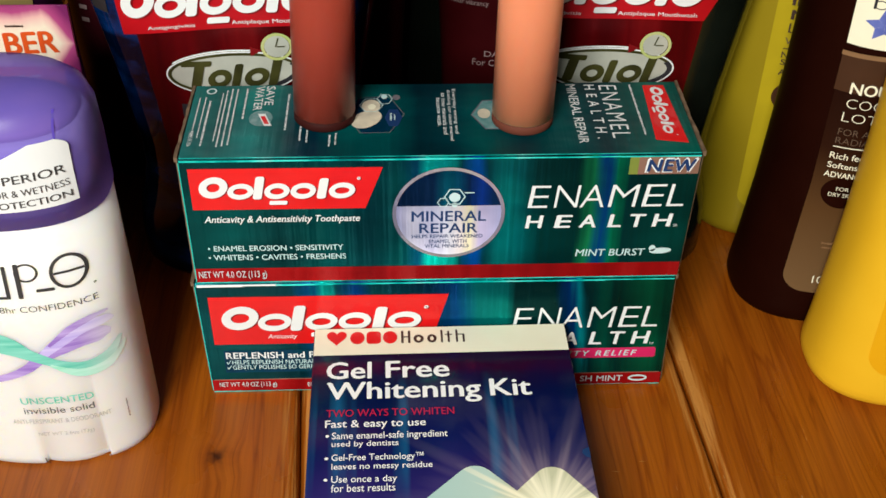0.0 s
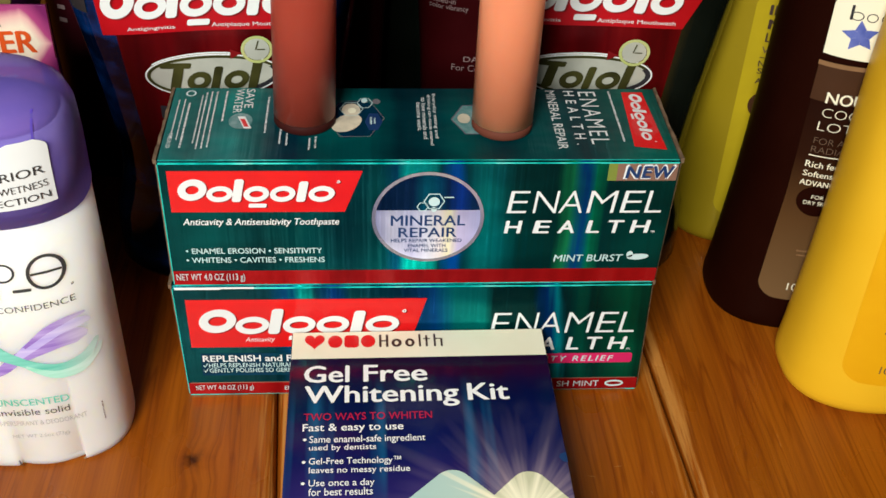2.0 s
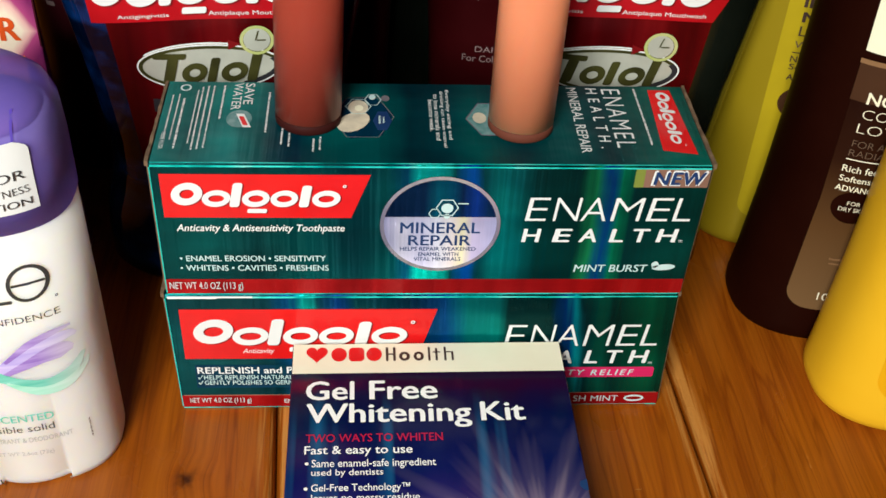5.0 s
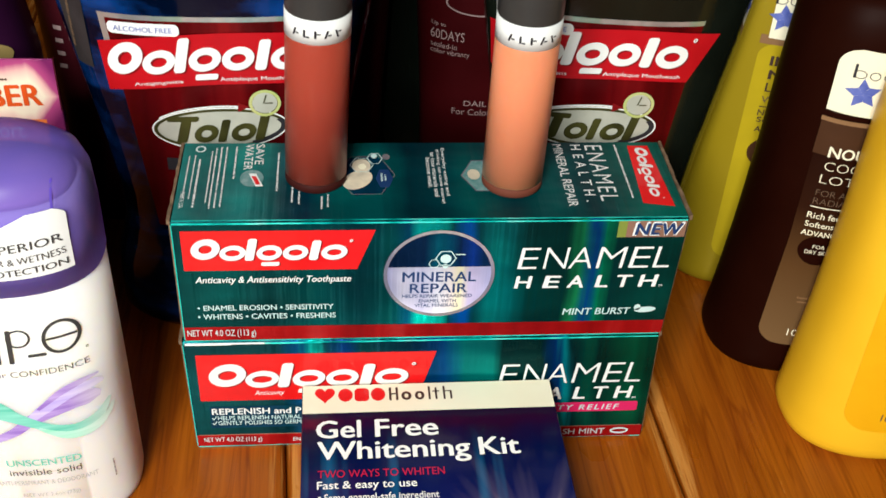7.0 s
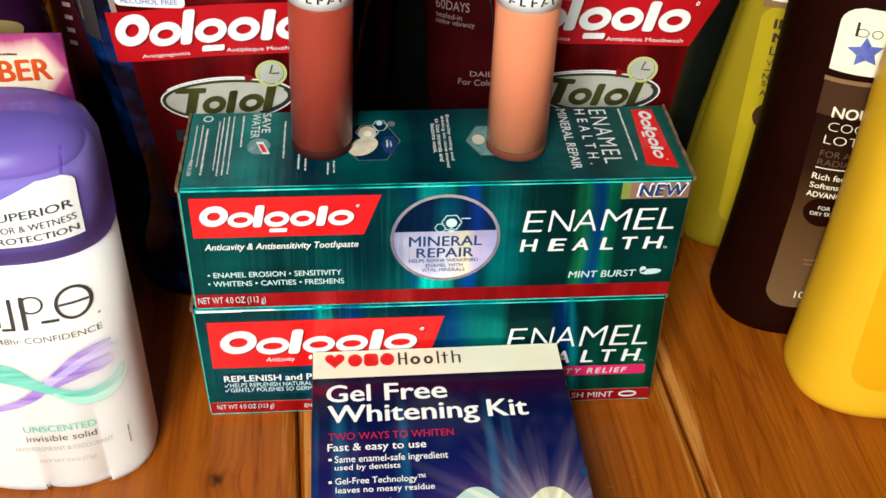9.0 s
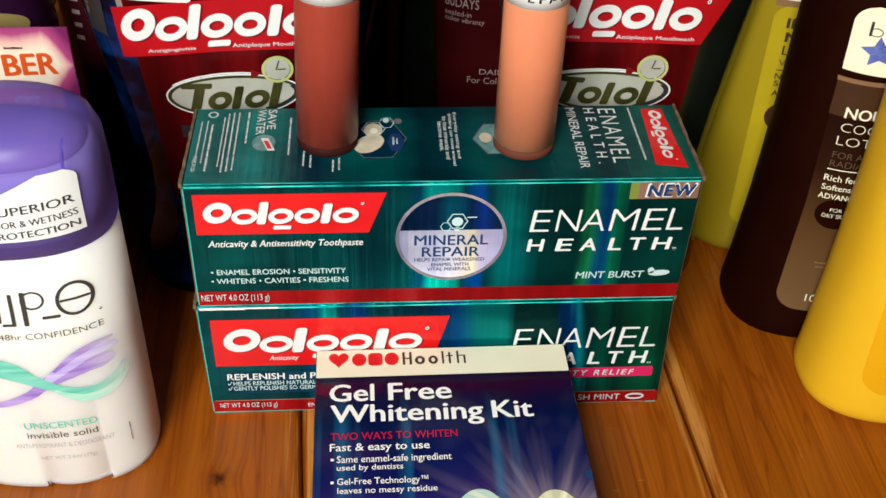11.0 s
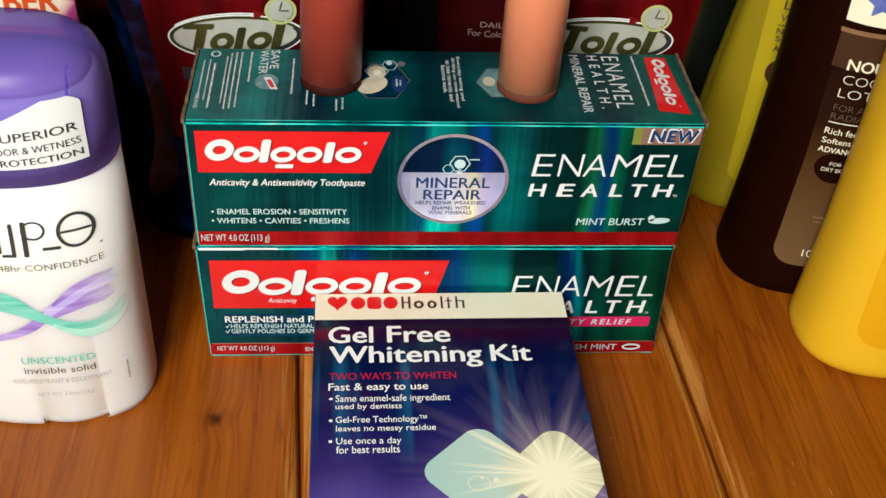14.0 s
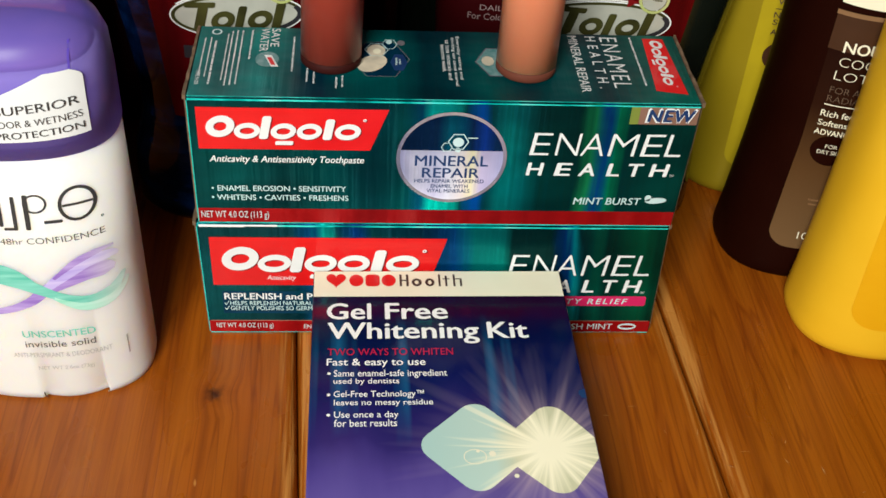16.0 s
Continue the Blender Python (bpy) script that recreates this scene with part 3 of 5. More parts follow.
MAT_CEIL = varied("ceiling_paint", (0.055, 0.046, 0.038), (0.05, 0.041, 0.033), 0.9, scale=4, grain=200)


# ---- mesh helpers ----
def mesh_of(name, verts, faces, smooth=False):
    me = bpy.data.meshes.new(name)
    me.from_pydata([tuple(v) for v in verts], [], faces)
    if smooth:
        me.polygons.foreach_set("use_smooth", [True] * len(me.polygons))
    me.update()
    return me


def part(name, data, mat, parent, label=""):
    """A bmesh or mesh as one mesh object under a thing or a part."""
    if isinstance(data, bmesh.types.BMesh):
        me = bpy.data.meshes.new(name)
        data.to_mesh(me)
        data.free()
        data = me
    ob = new(name, data)
    data.materials.clear()
    data.materials.append(mat)
    ob.parent = parent
    return tagged(ob, label)


def thing(name, m, label, category, group="", kind=""):
    ob = new(name)
    ob.matrix_world = m
    ob.empty_display_size = 0.02
    return tagged(ob, label, category, group, kind)


def box_bm(x0, x1, y0, y1, z0, z1, bevel=0.0, segments=2):
    bm = bmesh.new()
    bmesh.ops.create_cube(bm, size=1)
    for v in bm.verts:
        v.co = Vector((x0 if v.co.x < 0 else x1, y0 if v.co.y < 0 else y1, z0 if v.co.z < 0 else z1))
    if bevel:
        bmesh.ops.bevel(bm, geom=bm.edges[:], offset=bevel, segments=segments, profile=0.6, affect="EDGES")
    return bm


def lathe(profile, n=48, at=(0, 0)):
    """A turned solid from (radius, z) rows."""
    verts, faces = [], []
    for r, z in profile:
        verts += [(at[0] + r * math.cos(2 * math.pi * k / n), at[1] + r * math.sin(2 * math.pi * k / n), z) for k in range(n)]
    for i in range(len(profile) - 1):
        for k in range(n):
            faces.append((i * n + k, i * n + (k + 1) % n, (i + 1) * n + (k + 1) % n, (i + 1) * n + k))
    faces.append(tuple(reversed(range(n))))
    faces.append(tuple(range((len(profile) - 1) * n, len(profile) * n)))
    return mesh_of("lathe", verts, faces, True)


def section_at(rows, z):
    """Half width, half depth and squareness at a height of a loft's rows (z, a, b, power)."""
    if z <= rows[0][0]:
        return rows[0][1:]
    for lo, hi in zip(rows, rows[1:]):
        if z <= hi[0]:
            f = (z - lo[0]) / max(1e-9, hi[0] - lo[0])
            return tuple(p + (q - p) * f for p, q in zip(lo[1:], hi[1:]))
    return rows[-1][1:]


def loft(rows, n=72):
    """A bottle body of superellipse sections, closed at both ends."""
    verts, faces = [], []
    for z, a, b, p in rows:
        for k in range(n):
            c, s = math.cos(2 * math.pi * k / n), math.sin(2 * math.pi * k / n)
            verts.append((a * math.copysign(abs(c) ** (2 / p), c), b * math.copysign(abs(s) ** (2 / p), s), z))
    for i in range(len(rows) - 1):
        for k in range(n):
            faces.append((i * n + k, i * n + (k + 1) % n, (i + 1) * n + (k + 1) % n, (i + 1) * n + k))
    faces.append(tuple(reversed(range(n))))
    faces.append(tuple(range((len(rows) - 1) * n, len(rows) * n)))
    return mesh_of("loft", verts, faces, True)


# a print's own surface: (u, v, lift) to a place on the thing
def on_front(y):
    return lambda u, v, lift: (u, y - lift, v)


def on_top(z):
    return lambda u, v, lift: (u, v, z + lift)


def on_loft(rows):
    def place(u, v, lift):
        a, b, p = section_at(rows, v)
        t = min(1.0, abs(u) / a)
        return (u * (1 + lift / a), -b * (1 - t**p) ** (1 / p) - lift, v)

    return place


def on_round(r, at=(0, 0)):
    """Round an upright cylinder: u is the arc from the front."""
    return lambda u, v, lift: (at[0] + (r + lift) * math.sin(u / r), at[1] - (r + lift) * math.cos(u / r), v)


def region(surface, v0, v1, edges, lift=0.0002, nv=2, nu=2, corner=0.0):
    """A printed patch between a left and a right edge given by height."""
    verts, faces = [], []
    levels = [v0 + (v1 - v0) * i / nv for i in range(nv + 1)]
    if corner:
        turns = [corner * (1 - math.cos(radians(10 * k))) for k in range(10)]
        inner = [v for v in levels if v0 + corner < v < v1 - corner]
        levels = [v0 + d for d in turns] + inner + [v1 - d for d in reversed(turns)]
        nv = len(levels) - 1
    for v in levels:
        left, right = edges(v)
        verts += [surface(left + (right - left) * k / nu, v, lift) for k in range(nu + 1)]
    for i in range(nv):
        for k in range(nu):
            a = i * (nu + 1) + k
            faces.append((a, a + 1, a + nu + 2, a + nu + 1))
    return mesh_of("patch", verts, faces, True)


def rect(surface, u0, u1, v0, v1, lift=0.0002, radius=0.0, lean=0.0, nu=2, nv=2):
    """A rectangle, if wished with rounded corners or leaning sides."""

    def edges(v):
        inset = 0.0
        for end in (v - v0, v1 - v):
            if end < radius:
                inset = radius - math.sqrt(max(0.0, radius**2 - (radius - end) ** 2))
        s = lean * (v - (v0 + v1) / 2)
        return u0 + inset + s, u1 - inset + s

    return region(surface, v0, v1, edges, lift, nv, nu, min(radius, (v1 - v0) * 0.499))


def oval(surface, u, v, ru, rv, lift=0.0002, lean=0.0, n=28, nu=4):
    verts, faces = [surface(u, v, lift)], []
    for ring in range(1, nu + 1):
        for k in range(n):
            a, f = 2 * math.pi * k / n, ring / nu
            dv = rv * f * math.sin(a)
            verts.append(surface(u + ru * f * math.cos(a) + lean * dv, v + dv, lift))
    faces += [(0, 1 + k, 1 + (k + 1) % n) for k in range(n)]
    for ring in range(nu - 1):
        a, b = 1 + ring * n, 1 + (ring + 1) * n
        faces += [(a + k, b + k, b + (k + 1) % n, a + (k + 1) % n) for k in range(n)]
    return mesh_of("oval", verts, faces, True)


def hoop(surface, u, v, ru, rv, wide, lift=0.0002, n=48, start=0.0, end=360.0):
    """A ring, or a piece of one, of even width."""
    verts, faces = [], []
    for k in range(n + 1):
        a = radians(start + (end - start) * k / n)
        for f in (0, wide):
            verts.append(surface(u + (ru - f) * math.cos(a), v + (rv - f) * math.sin(a), lift))
    faces = [(2 * k, 2 * k + 2, 2 * k + 3, 2 * k + 1) for k in range(n)]
    return mesh_of("hoop", verts, faces, True)


def fan(surface, points, lift=0.0002):
    """A flat patch from a few corners, round its middle."""
    cu, cv = sum(p[0] for p in points) / len(points), sum(p[1] for p in points) / len(points)
    verts = [surface(cu, cv, lift)] + [surface(*p, lift) for p in points]
    n = len(points)
    return mesh_of("patch", verts, [(0, 1 + k, 1 + (k + 1) % n) for k in range(n)])


def merged(meshes):
    """Several patches of one printed mark in one mesh."""
    bm = bmesh.new()
    for me in meshes:
        bm.from_mesh(me)
        bpy.data.meshes.remove(me)
    return bm


def lettering(words, u0, u1, v0, v1, surface, mat, parent, lean=0.0, weight=0.0, turned=False, lift=0.0003, tilt=0.0, spacing=1.0, name="lettering"):
    """Words set in the built-in font, fitted to a rectangle of the surface. turned: they read downwards on a top face. tilt: rise from left to right."""
    cu = bpy.data.curves.new("words", "FONT")
    cu.body, cu.shear, cu.offset, cu.resolution_u = words, lean, min(0.0, weight), 3
    cu.space_character = spacing
    ob = new("words", cu)
    me = bpy.data.meshes.new_from_object(ob)
    bpy.data.objects.remove(ob)
    bpy.data.curves.remove(cu)
    co = np.array([v.co[:2] for v in me.vertices])
    lo, hi = co.min(0), co.max(0)
    f = (co - lo) / np.maximum(hi - lo, 1e-9)
    # heavier type: the same strokes again, a hair to each side and a hair higher
    size = (hi - lo)
    steps = [(0.0, 0.0)] if weight <= 0 else [(-weight, -weight * 0.5), (0.0, weight * 0.5), (weight, -weight * 0.5)]
    polys = [tuple(p.vertices) for p in me.polygons]
    bpy.data.meshes.remove(me)
    verts, faces = [], []
    for k, (su, sv) in enumerate(steps):
        faces += [tuple(i + len(verts) for i in p) for p in polys]
        for a, b in f + np.array([su, sv]) / size:
            h = lift + 0.00003 * k
            if turned:
                verts.append(surface(u0 + (u1 - u0) * b, v1 - (v1 - v0) * a, h))
            else:
                verts.append(surface(u0 + (u1 - u0) * a, v0 + (v1 - v0) * b + tilt * a, h))
    me = mesh_of(name, verts, faces)
    return part(name, me, mat, parent)


ENAMEL_SPANS = [(0.0, 0.142), (0.167, 0.331), (0.331, 0.484), (0.513, 0.705), (0.727, 0.876), (0.887, 1.0)]
HEALTH_SPANS = [(0.0, 0.115), (0.198, 0.313), (0.366, 0.477), (0.565, 0.649), (0.714, 0.817), (0.870, 1.0)]


def set_apart(words, spans, u0, u1, v0, v1, surface, mat, parent, lean=0.0, weight=0.0):
    """Letters set one by one at their shares of a line."""
    for ch, (a, b) in zip(words, spans):
        lettering(ch, u0 + (u1 - u0) * a, u0 + (u1 - u0) * b, v0, v1, surface, mat, parent, lean=lean, weight=weight, name="letter")


def text_bars(rows, surface, mat, parent, lift=0.0003, name="small_print"):
    """Small print as plain bars: rows of u0, u1, v0, v1, broken into word lengths."""
    rng, made = random.Random(7), []
    for u0, u1, v0, v1 in rows:
        along_u = (u1 - u0) >= (v1 - v0)
        length, thick = ((u1 - u0), (v1 - v0)) if along_u else ((v1 - v0), (u1 - u0))
        p = 0.0
        while p < length - thick:
            w = min(length - p, thick * (rng.uniform(0.3, 0.8) if thick < 0.0013 else rng.uniform(1.5, 4.5)))
            drop = thick * rng.uniform(0.0, 0.35) if thick < 0.0013 else 0.0
            if along_u:
                made.append(rect(surface, u0 + p, u0 + p + w, v0, v1 - drop, lift, nu=3))
            else:
                made.append(rect(surface, u0, u1 - drop, v1 - p - w, v1 - p, lift))
            p += w + thick * (rng.choice((0.18, 0.18, 0.18, 0.2, 0.6)) if thick < 0.0013 else 0.4)
    return part(name, merged(made), mat, parent)


def script_mark(shapes, u0, u1, v0, v1, surface, mat, parent, lean=0.2, lift=0.0004, rise=0.0, name="mark_shape", turned=False):
    """A brand's mark as plain rounded shapes: rows of left, right, bottom, top in shares of its rectangle, and round or bar."""
    made, long, high = [], (v1 - v0 if turned else u1 - u0), (u1 - u0 if turned else v1 - v0)

    def sur(p, q, l):
        if turned:
            return surface(u0 + q, v1 - p, l)
        return surface(u0 + p, v0 + q + rise * p / long, l)

    for a, b, c, d, kind in shapes:
        ua, ub, va, vb = long * a, long * b, high * c, high * d
        if kind == "round":
            made.append(oval(sur, (ua + ub) / 2, (va + vb) / 2, (ub - ua) / 2, (vb - va) / 2, lift, lean))
        elif kind in ("ring", "hoop"):
            w = min(ub - ua, vb - va) * (0.3 if kind == "ring" else 0.1)
            um, vm = (ua + ub) / 2, (va + vb) / 2
            slanted = lambda u, v, l, vm=vm: sur(u + lean * (v - vm), v, l)
            made.append(hoop(slanted, um, vm, (ub - ua) / 2, (vb - va) / 2, w, lift, 28))
        else:
            made.append(rect(sur, ua, ub, va, vb, lift, min(ub - ua, vb - va) * 0.3, lean))
    for me in made:
        part(name, me, mat, parent)


WHITE_MARK = [(0.0, 0.175, 0.25, 1.0, "ring"), (0.17, 0.33, 0.2, 0.76, "ring"), (0.335, 0.39, 0.2, 1.0, "bar"), (0.395, 0.55, 0.2, 0.76, "ring"), (0.42, 0.53, 0.0, 0.14, "bar"), (0.555, 0.71, 0.2, 0.76, "ring"), (0.725, 0.78, 0.2, 0.92, "bar"), (0.79, 0.95, 0.2, 0.76, "ring"), (0.965, 0.985, 0.85, 0.95, "ring")]
OVAL_MARK = [(0.0, 0.3, 0.8, 1.0, "bar"), (0.1, 0.2, 0.0, 0.85, "bar"), (0.25, 0.48, 0.0, 0.68, "ring"), (0.5, 0.58, 0.0, 0.85, "bar"), (0.61, 0.85, 0.0, 0.68, "ring"), (0.87, 0.96, 0.0, 1.0, "bar")]


# ---- room ----
def slab(name, x0, x1, y0, y1, z0, z1, mat, label, category):
    ob = part(name, box_bm(x0, x1, y0, y1, z0, z1), mat, None, label)
    return tagged(ob, label, category, kind="structure")


X0, X1, Y0, Y1, Z0, Z1 = -1.2, 1.6, -0.75, 1.7, -0.75, 1.6
slab("floor", X0 - 0.1, X1 + 0.1, Y0 - 0.1, Y1 + 0.1, Z0 - 0.1, Z0, MAT_FLOOR, "plain grey-brown floor of the room", "floor")
slab("ceiling", X0 - 0.1, X1 + 0.1, Y0 - 0.1, Y1 + 0.1, Z1, Z1 + 0.1, MAT_CEIL, "plain dim brown ceiling", "ceiling")
slab("wall_north", X0, X1, Y1, Y1 + 0.1, Z0, Z1, MAT_WALL, "plain warm plaster wall behind the table", "wall")
slab("wall_east", X1, X1 + 0.1, Y0, Y1, Z0, Z1, MAT_WALL, "plain warm plaster wall", "wall")


def wall_with_opening(name, along, fixed, lo, hi, a, b, z0, z1):
    """A wall in one mesh with a window opening from a to b and z0 to z1."""
    bm = bmesh.new()
    for p, q, r, s in ((lo, a, Z0, Z1), (b, hi, Z0, Z1), (a, b, Z0, z0), (a, b, z1, Z1)):
        sub = box_bm(fixed - 0.1, fixed, p, q, r, s) if along == "y" else box_bm(p, q, fixed - 0.1, fixed, r, s)
        me = bpy.data.meshes.new("tmp")
        sub.to_mesh(me)
        sub.free()
        bm.from_mesh(me)
        bpy.data.meshes.remove(me)
    ob = part(name, bm, MAT_WALL, None)
    tagged(ob, "plain warm plaster wall with an open window", "wall", kind="structure")


slab("wall_west", X0 - 0.1, X0, Y0, Y1, Z0, Z1, MAT_WALL, "plain warm plaster wall", "wall")
wall_with_opening("wall_south", "x", Y0, X0, X1, -0.34, 0.02, 0.38, 0.78)


# ---- table ----


def table():
    t = thing("wooden_table", pose(0.0342, -0.03, 0, 0, 0, SKEW), "orange-brown stained pine plank table with worn grooves", "table")
    long0, long1, deep = -0.42, 0.78, 0.032
    prof = [(GAP / 2, -0.0044), (GAP / 2 + 0.0005, -0.0030), (GAP / 2 + 0.0011, -0.0017), (GAP / 2 + 0.0020, -0.0008), (GAP / 2 + 0.0036, -0.0003), (GAP / 2 + 0.0064, 0.0)]
    pts = [(GAP / 2, -deep)] + prof + [(PLANK - x, z) for x, z in reversed(prof)] + [(PLANK - GAP / 2, -deep)]
    n = len(pts)
    verts = [(x, long0, z) for x, z in pts] + [(x, long1, z) for x, z in pts]
    faces = [(k, (k + 1) % n, n + (k + 1) % n, n + k) for k in range(n)] + [tuple(range(n - 1, -1, -1)), tuple(range(n, 2 * n))]
    me = mesh_of("plank", verts, faces)
    bm = bmesh.new()
    bm.from_mesh(me)
    bmesh.ops.recalc_face_normals(bm, faces=bm.faces)
    bm.to_mesh(me)
    bm.free()
    for k in range(-4, 6):
        p = part("plank", me, MAT_WOOD, t)
        p.location = (k * PLANK, 0, 0)
    rng = random.Random(12)
    nicks = []
    for x, y, n in ((0.152, -0.035, 5), (0.118, -0.028, 4), (0.165, -0.075, 5), (0.02, -0.085, 3), (0.19, -0.06, 4)):
        for _ in range(n):
            a, b = x + rng.gauss(0, 0.008), y + rng.gauss(0, 0.012)
            l, turn = rng.uniform(0.0012, 0.005), radians(rng.choice((rng.uniform(-25, 5), rng.uniform(70, 110))))
            du, dv, w = l * math.cos(turn), l * math.sin(turn), rng.uniform(0.00008, 0.00018)
            nicks.append(fan(on_top(0.0), [(a, b), (a + du / 2 - dv / l * w, b + dv / 2 + du / l * w), (a + du, b + dv), (a + du / 2 + dv / l * w, b + dv / 2 - du / l * w)], 0.00006))
    tagged(part("scratches", merged(nicks), MAT_SCRATCH, t), "short pale scratches in the varnish", kind="stuff")
    part("cross_rail", box_bm(-0.56, 0.85, -0.3, -0.24, -0.1, -deep - 0.001, 0.003), MAT_WOOD, t)
    part("cross_rail", box_bm(-0.56, 0.85, 0.6, 0.66, -0.1, -deep - 0.001, 0.003), MAT_WOOD, t)
    for x in (-0.5, 0.72):
        for y in (-0.3, 0.6):
            part("leg", box_bm(x, x + 0.06, y, y + 0.06, -0.75, -0.1, 0.004), MAT_WOOD, t)


table()


# ---- toothpaste cartons ----
CW, CD, CH = 0.170, 0.047, 0.0514


def carton(at, label, foil_mat):
    t = thing("toothpaste_carton", at, label, "carton", "stacked toothpaste cartons")
    bm = box_bm(0, CW, 0, CD, 0, CH, 0.0007, 3)
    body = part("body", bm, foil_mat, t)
    for x0, x1 in ((-0.0006, 0.0004), (CW - 0.0004, CW + 0.0006)):
        part("end_flap", box_bm(x0, x1, 0.0012, CD - 0.0008, 0.001, CH - 0.0006, 0.0002), MAT_RAW, t, "raw card edge of the end flap")
    folds(t, round(at.translation.z * 1000) + 3)
    rng = random.Random(5)
    for x0, x1 in ((-0.0008, 0.0001), (CW - 0.0001, CW + 0.0008)):
        bm, n = bmesh.new(), 14
        rings = []
        for k in range(n + 1):
            y, up, out = 0.0006 + (CD - 0.001) * k / n, rng.uniform(0.0, 0.0005), rng.uniform(-0.0001, 0.0003)
            lo, hi = (x0 - out, x1) if x0 < 0 else (x0, x1 + out)
            rings.append([bm.verts.new(c) for c in ((lo, y, CH - 0.0012), (hi, y, CH - 0.0012), (hi, y, CH + 0.0002 + up), (lo, y, CH + 0.0002 + up))])
        for p, q in zip(rings, rings[1:]):
            for k in range(4):
                bm.faces.new((p[k], p[(k + 1) % 4], q[(k + 1) % 4], q[k]))
        bm.faces.new(rings[0]), bm.faces.new(rings[-1])
        bmesh.ops.recalc_face_normals(bm, faces=bm.faces)
        part("flap_edge", bm, MAT_RAW, t, "brown raw card edge, slightly lifted")
    return t, body


def fit_ends(t, right_low=0.0, right_high=0.0, left_low=0.0, foot=0.0):
    """Pulls a finished carton's ends in a little, by height, and its front foot out, to fit the camera's view."""
    todo = list(t.children)
    while todo:
        ob = todo.pop()
        todo += list(ob.children)
        for v in ob.data.vertices:
            x, z = v.co.x, min(1.0, max(0.0, v.co.z / CH))
            if x > CW - 0.006:
                v.co.x -= (right_low * (1 - z) + right_high * z) * (x - CW + 0.006) / 0.006
            elif x < 0.006:
                v.co.x += left_low * (1 - z) * (0.006 - x) / 0.006
            if v.co.y < 0.002:
                v.co.y -= foot * (1 - z)


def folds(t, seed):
    """Brighter strips along the front folds: worn foil, and the folds' highlight painted in."""
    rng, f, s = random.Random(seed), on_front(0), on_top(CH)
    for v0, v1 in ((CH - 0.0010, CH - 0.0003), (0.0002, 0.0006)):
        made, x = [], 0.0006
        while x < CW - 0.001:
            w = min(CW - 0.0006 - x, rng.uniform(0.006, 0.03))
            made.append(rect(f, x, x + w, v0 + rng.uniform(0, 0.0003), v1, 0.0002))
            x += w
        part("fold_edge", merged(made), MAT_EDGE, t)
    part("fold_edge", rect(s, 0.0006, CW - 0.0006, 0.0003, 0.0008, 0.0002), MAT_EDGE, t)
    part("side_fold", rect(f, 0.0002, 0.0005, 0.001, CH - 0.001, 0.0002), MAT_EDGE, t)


def upper_carton():
    z = 0.0514
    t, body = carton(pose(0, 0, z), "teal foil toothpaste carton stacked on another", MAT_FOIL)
    f = on_front(0)
    zz = lambda v: v * MM - z

    def put(name, me, mat, label="", parent=body):
        return part(name, me, mat, parent, label)

    put("red_stripe", rect(f, 0.0004, CW - 0.0004, 0.0004, zz(58), 0.0001), MAT_RED_FOIL)
    banner = put("banner", region(f, zz(83.0), zz(99.3), lambda v: (0.0029, 0.0597 + (v - zz(83)) * 0.375), 0.00015), MAT_RED, "bright red brand banner", t)
    script_mark(WHITE_MARK, 0.0062, 0.0596, zz(84.7), zz(96.0), f, MAT_DARK_RED, banner, lift=0.0003, name="mark_shade_print")
    script_mark(WHITE_MARK, 0.0058, 0.0592, zz(85), zz(96.3), f, MAT_WHITE, banner)
    lettering("Anticavity & Antisensitivity Toothpaste", 0.0061, 0.0577, zz(77), zz(80.5), f, MAT_WHITE, body, lean=0.25, weight=0.012)
    lettering("• ENAMEL EROSION • SENSITIVITY", 0.0059, 0.0516, zz(65.7), zz(68.0), f, MAT_ICE, body, weight=0.015)
    lettering("• WHITENS • CAVITIES • FRESHENS", 0.0057, 0.0524, zz(61.8), zz(64.1), f, MAT_ICE, body, weight=0.015)
    lettering("NET WT 4.0 OZ (113 g)", 0.0015, 0.0248, zz(53.2), zz(57), f, MAT_ICE, body, lift=0.0004)
    badge = put("badge", oval(f, 0.0874, zz(80.3), 0.0182, 0.0180, 0.00015, n=56), MAT_BADGE, "round navy and silver foil badge", t)
    part("badge_lower_half", region(f, zz(62.5), zz(83.5), lambda v: (0.0874 - math.sqrt(max(0, 0.0178**2 - (v - zz(80.3)) ** 2)), 0.0874 + math.sqrt(max(0, 0.0178**2 - (v - zz(80.3)) ** 2))), 0.00025, 24, 4), MAT_SILVER, badge)
    part("badge_rim", hoop(f, 0.0874, zz(80.3), 0.0188, 0.0186, 0.0012, 0.0003, 64), MAT_RIM, badge)
    lettering("MINERAL", 0.0750, 0.0999, zz(77.3), zz(81.5), f, MAT_NAVY_INK, badge, weight=0.015, lift=0.0004)
    lettering("REPAIR", 0.0776, 0.0972, zz(72.4), zz(76.4), f, MAT_NAVY_INK, badge, weight=0.015, lift=0.0004)
    lettering("HELPS REPAIR WEAKENED", 0.0750, 0.0990, zz(70.2), zz(71.7), f, MAT_NAVY_INK, badge, weight=0.01, lift=0.0004)
    lettering("ENAMEL WITH", 0.0808, 0.0936, zz(68), zz(69.5), f, MAT_NAVY_INK, badge, weight=0.01, lift=0.0004)
    lettering("VITAL MINERALS", 0.0794, 0.0944, zz(66), zz(67.5), f, MAT_NAVY_INK, badge, weight=0.01, lift=0.0004)
    mol = [hoop(f, 0.0893, zz(87.2), 0.0036, 0.0036, 0.0004, 0.00035, 6), oval(f, 0.0893, zz(87), 0.0019, 0.0019, 0.00035, n=12, nu=2),
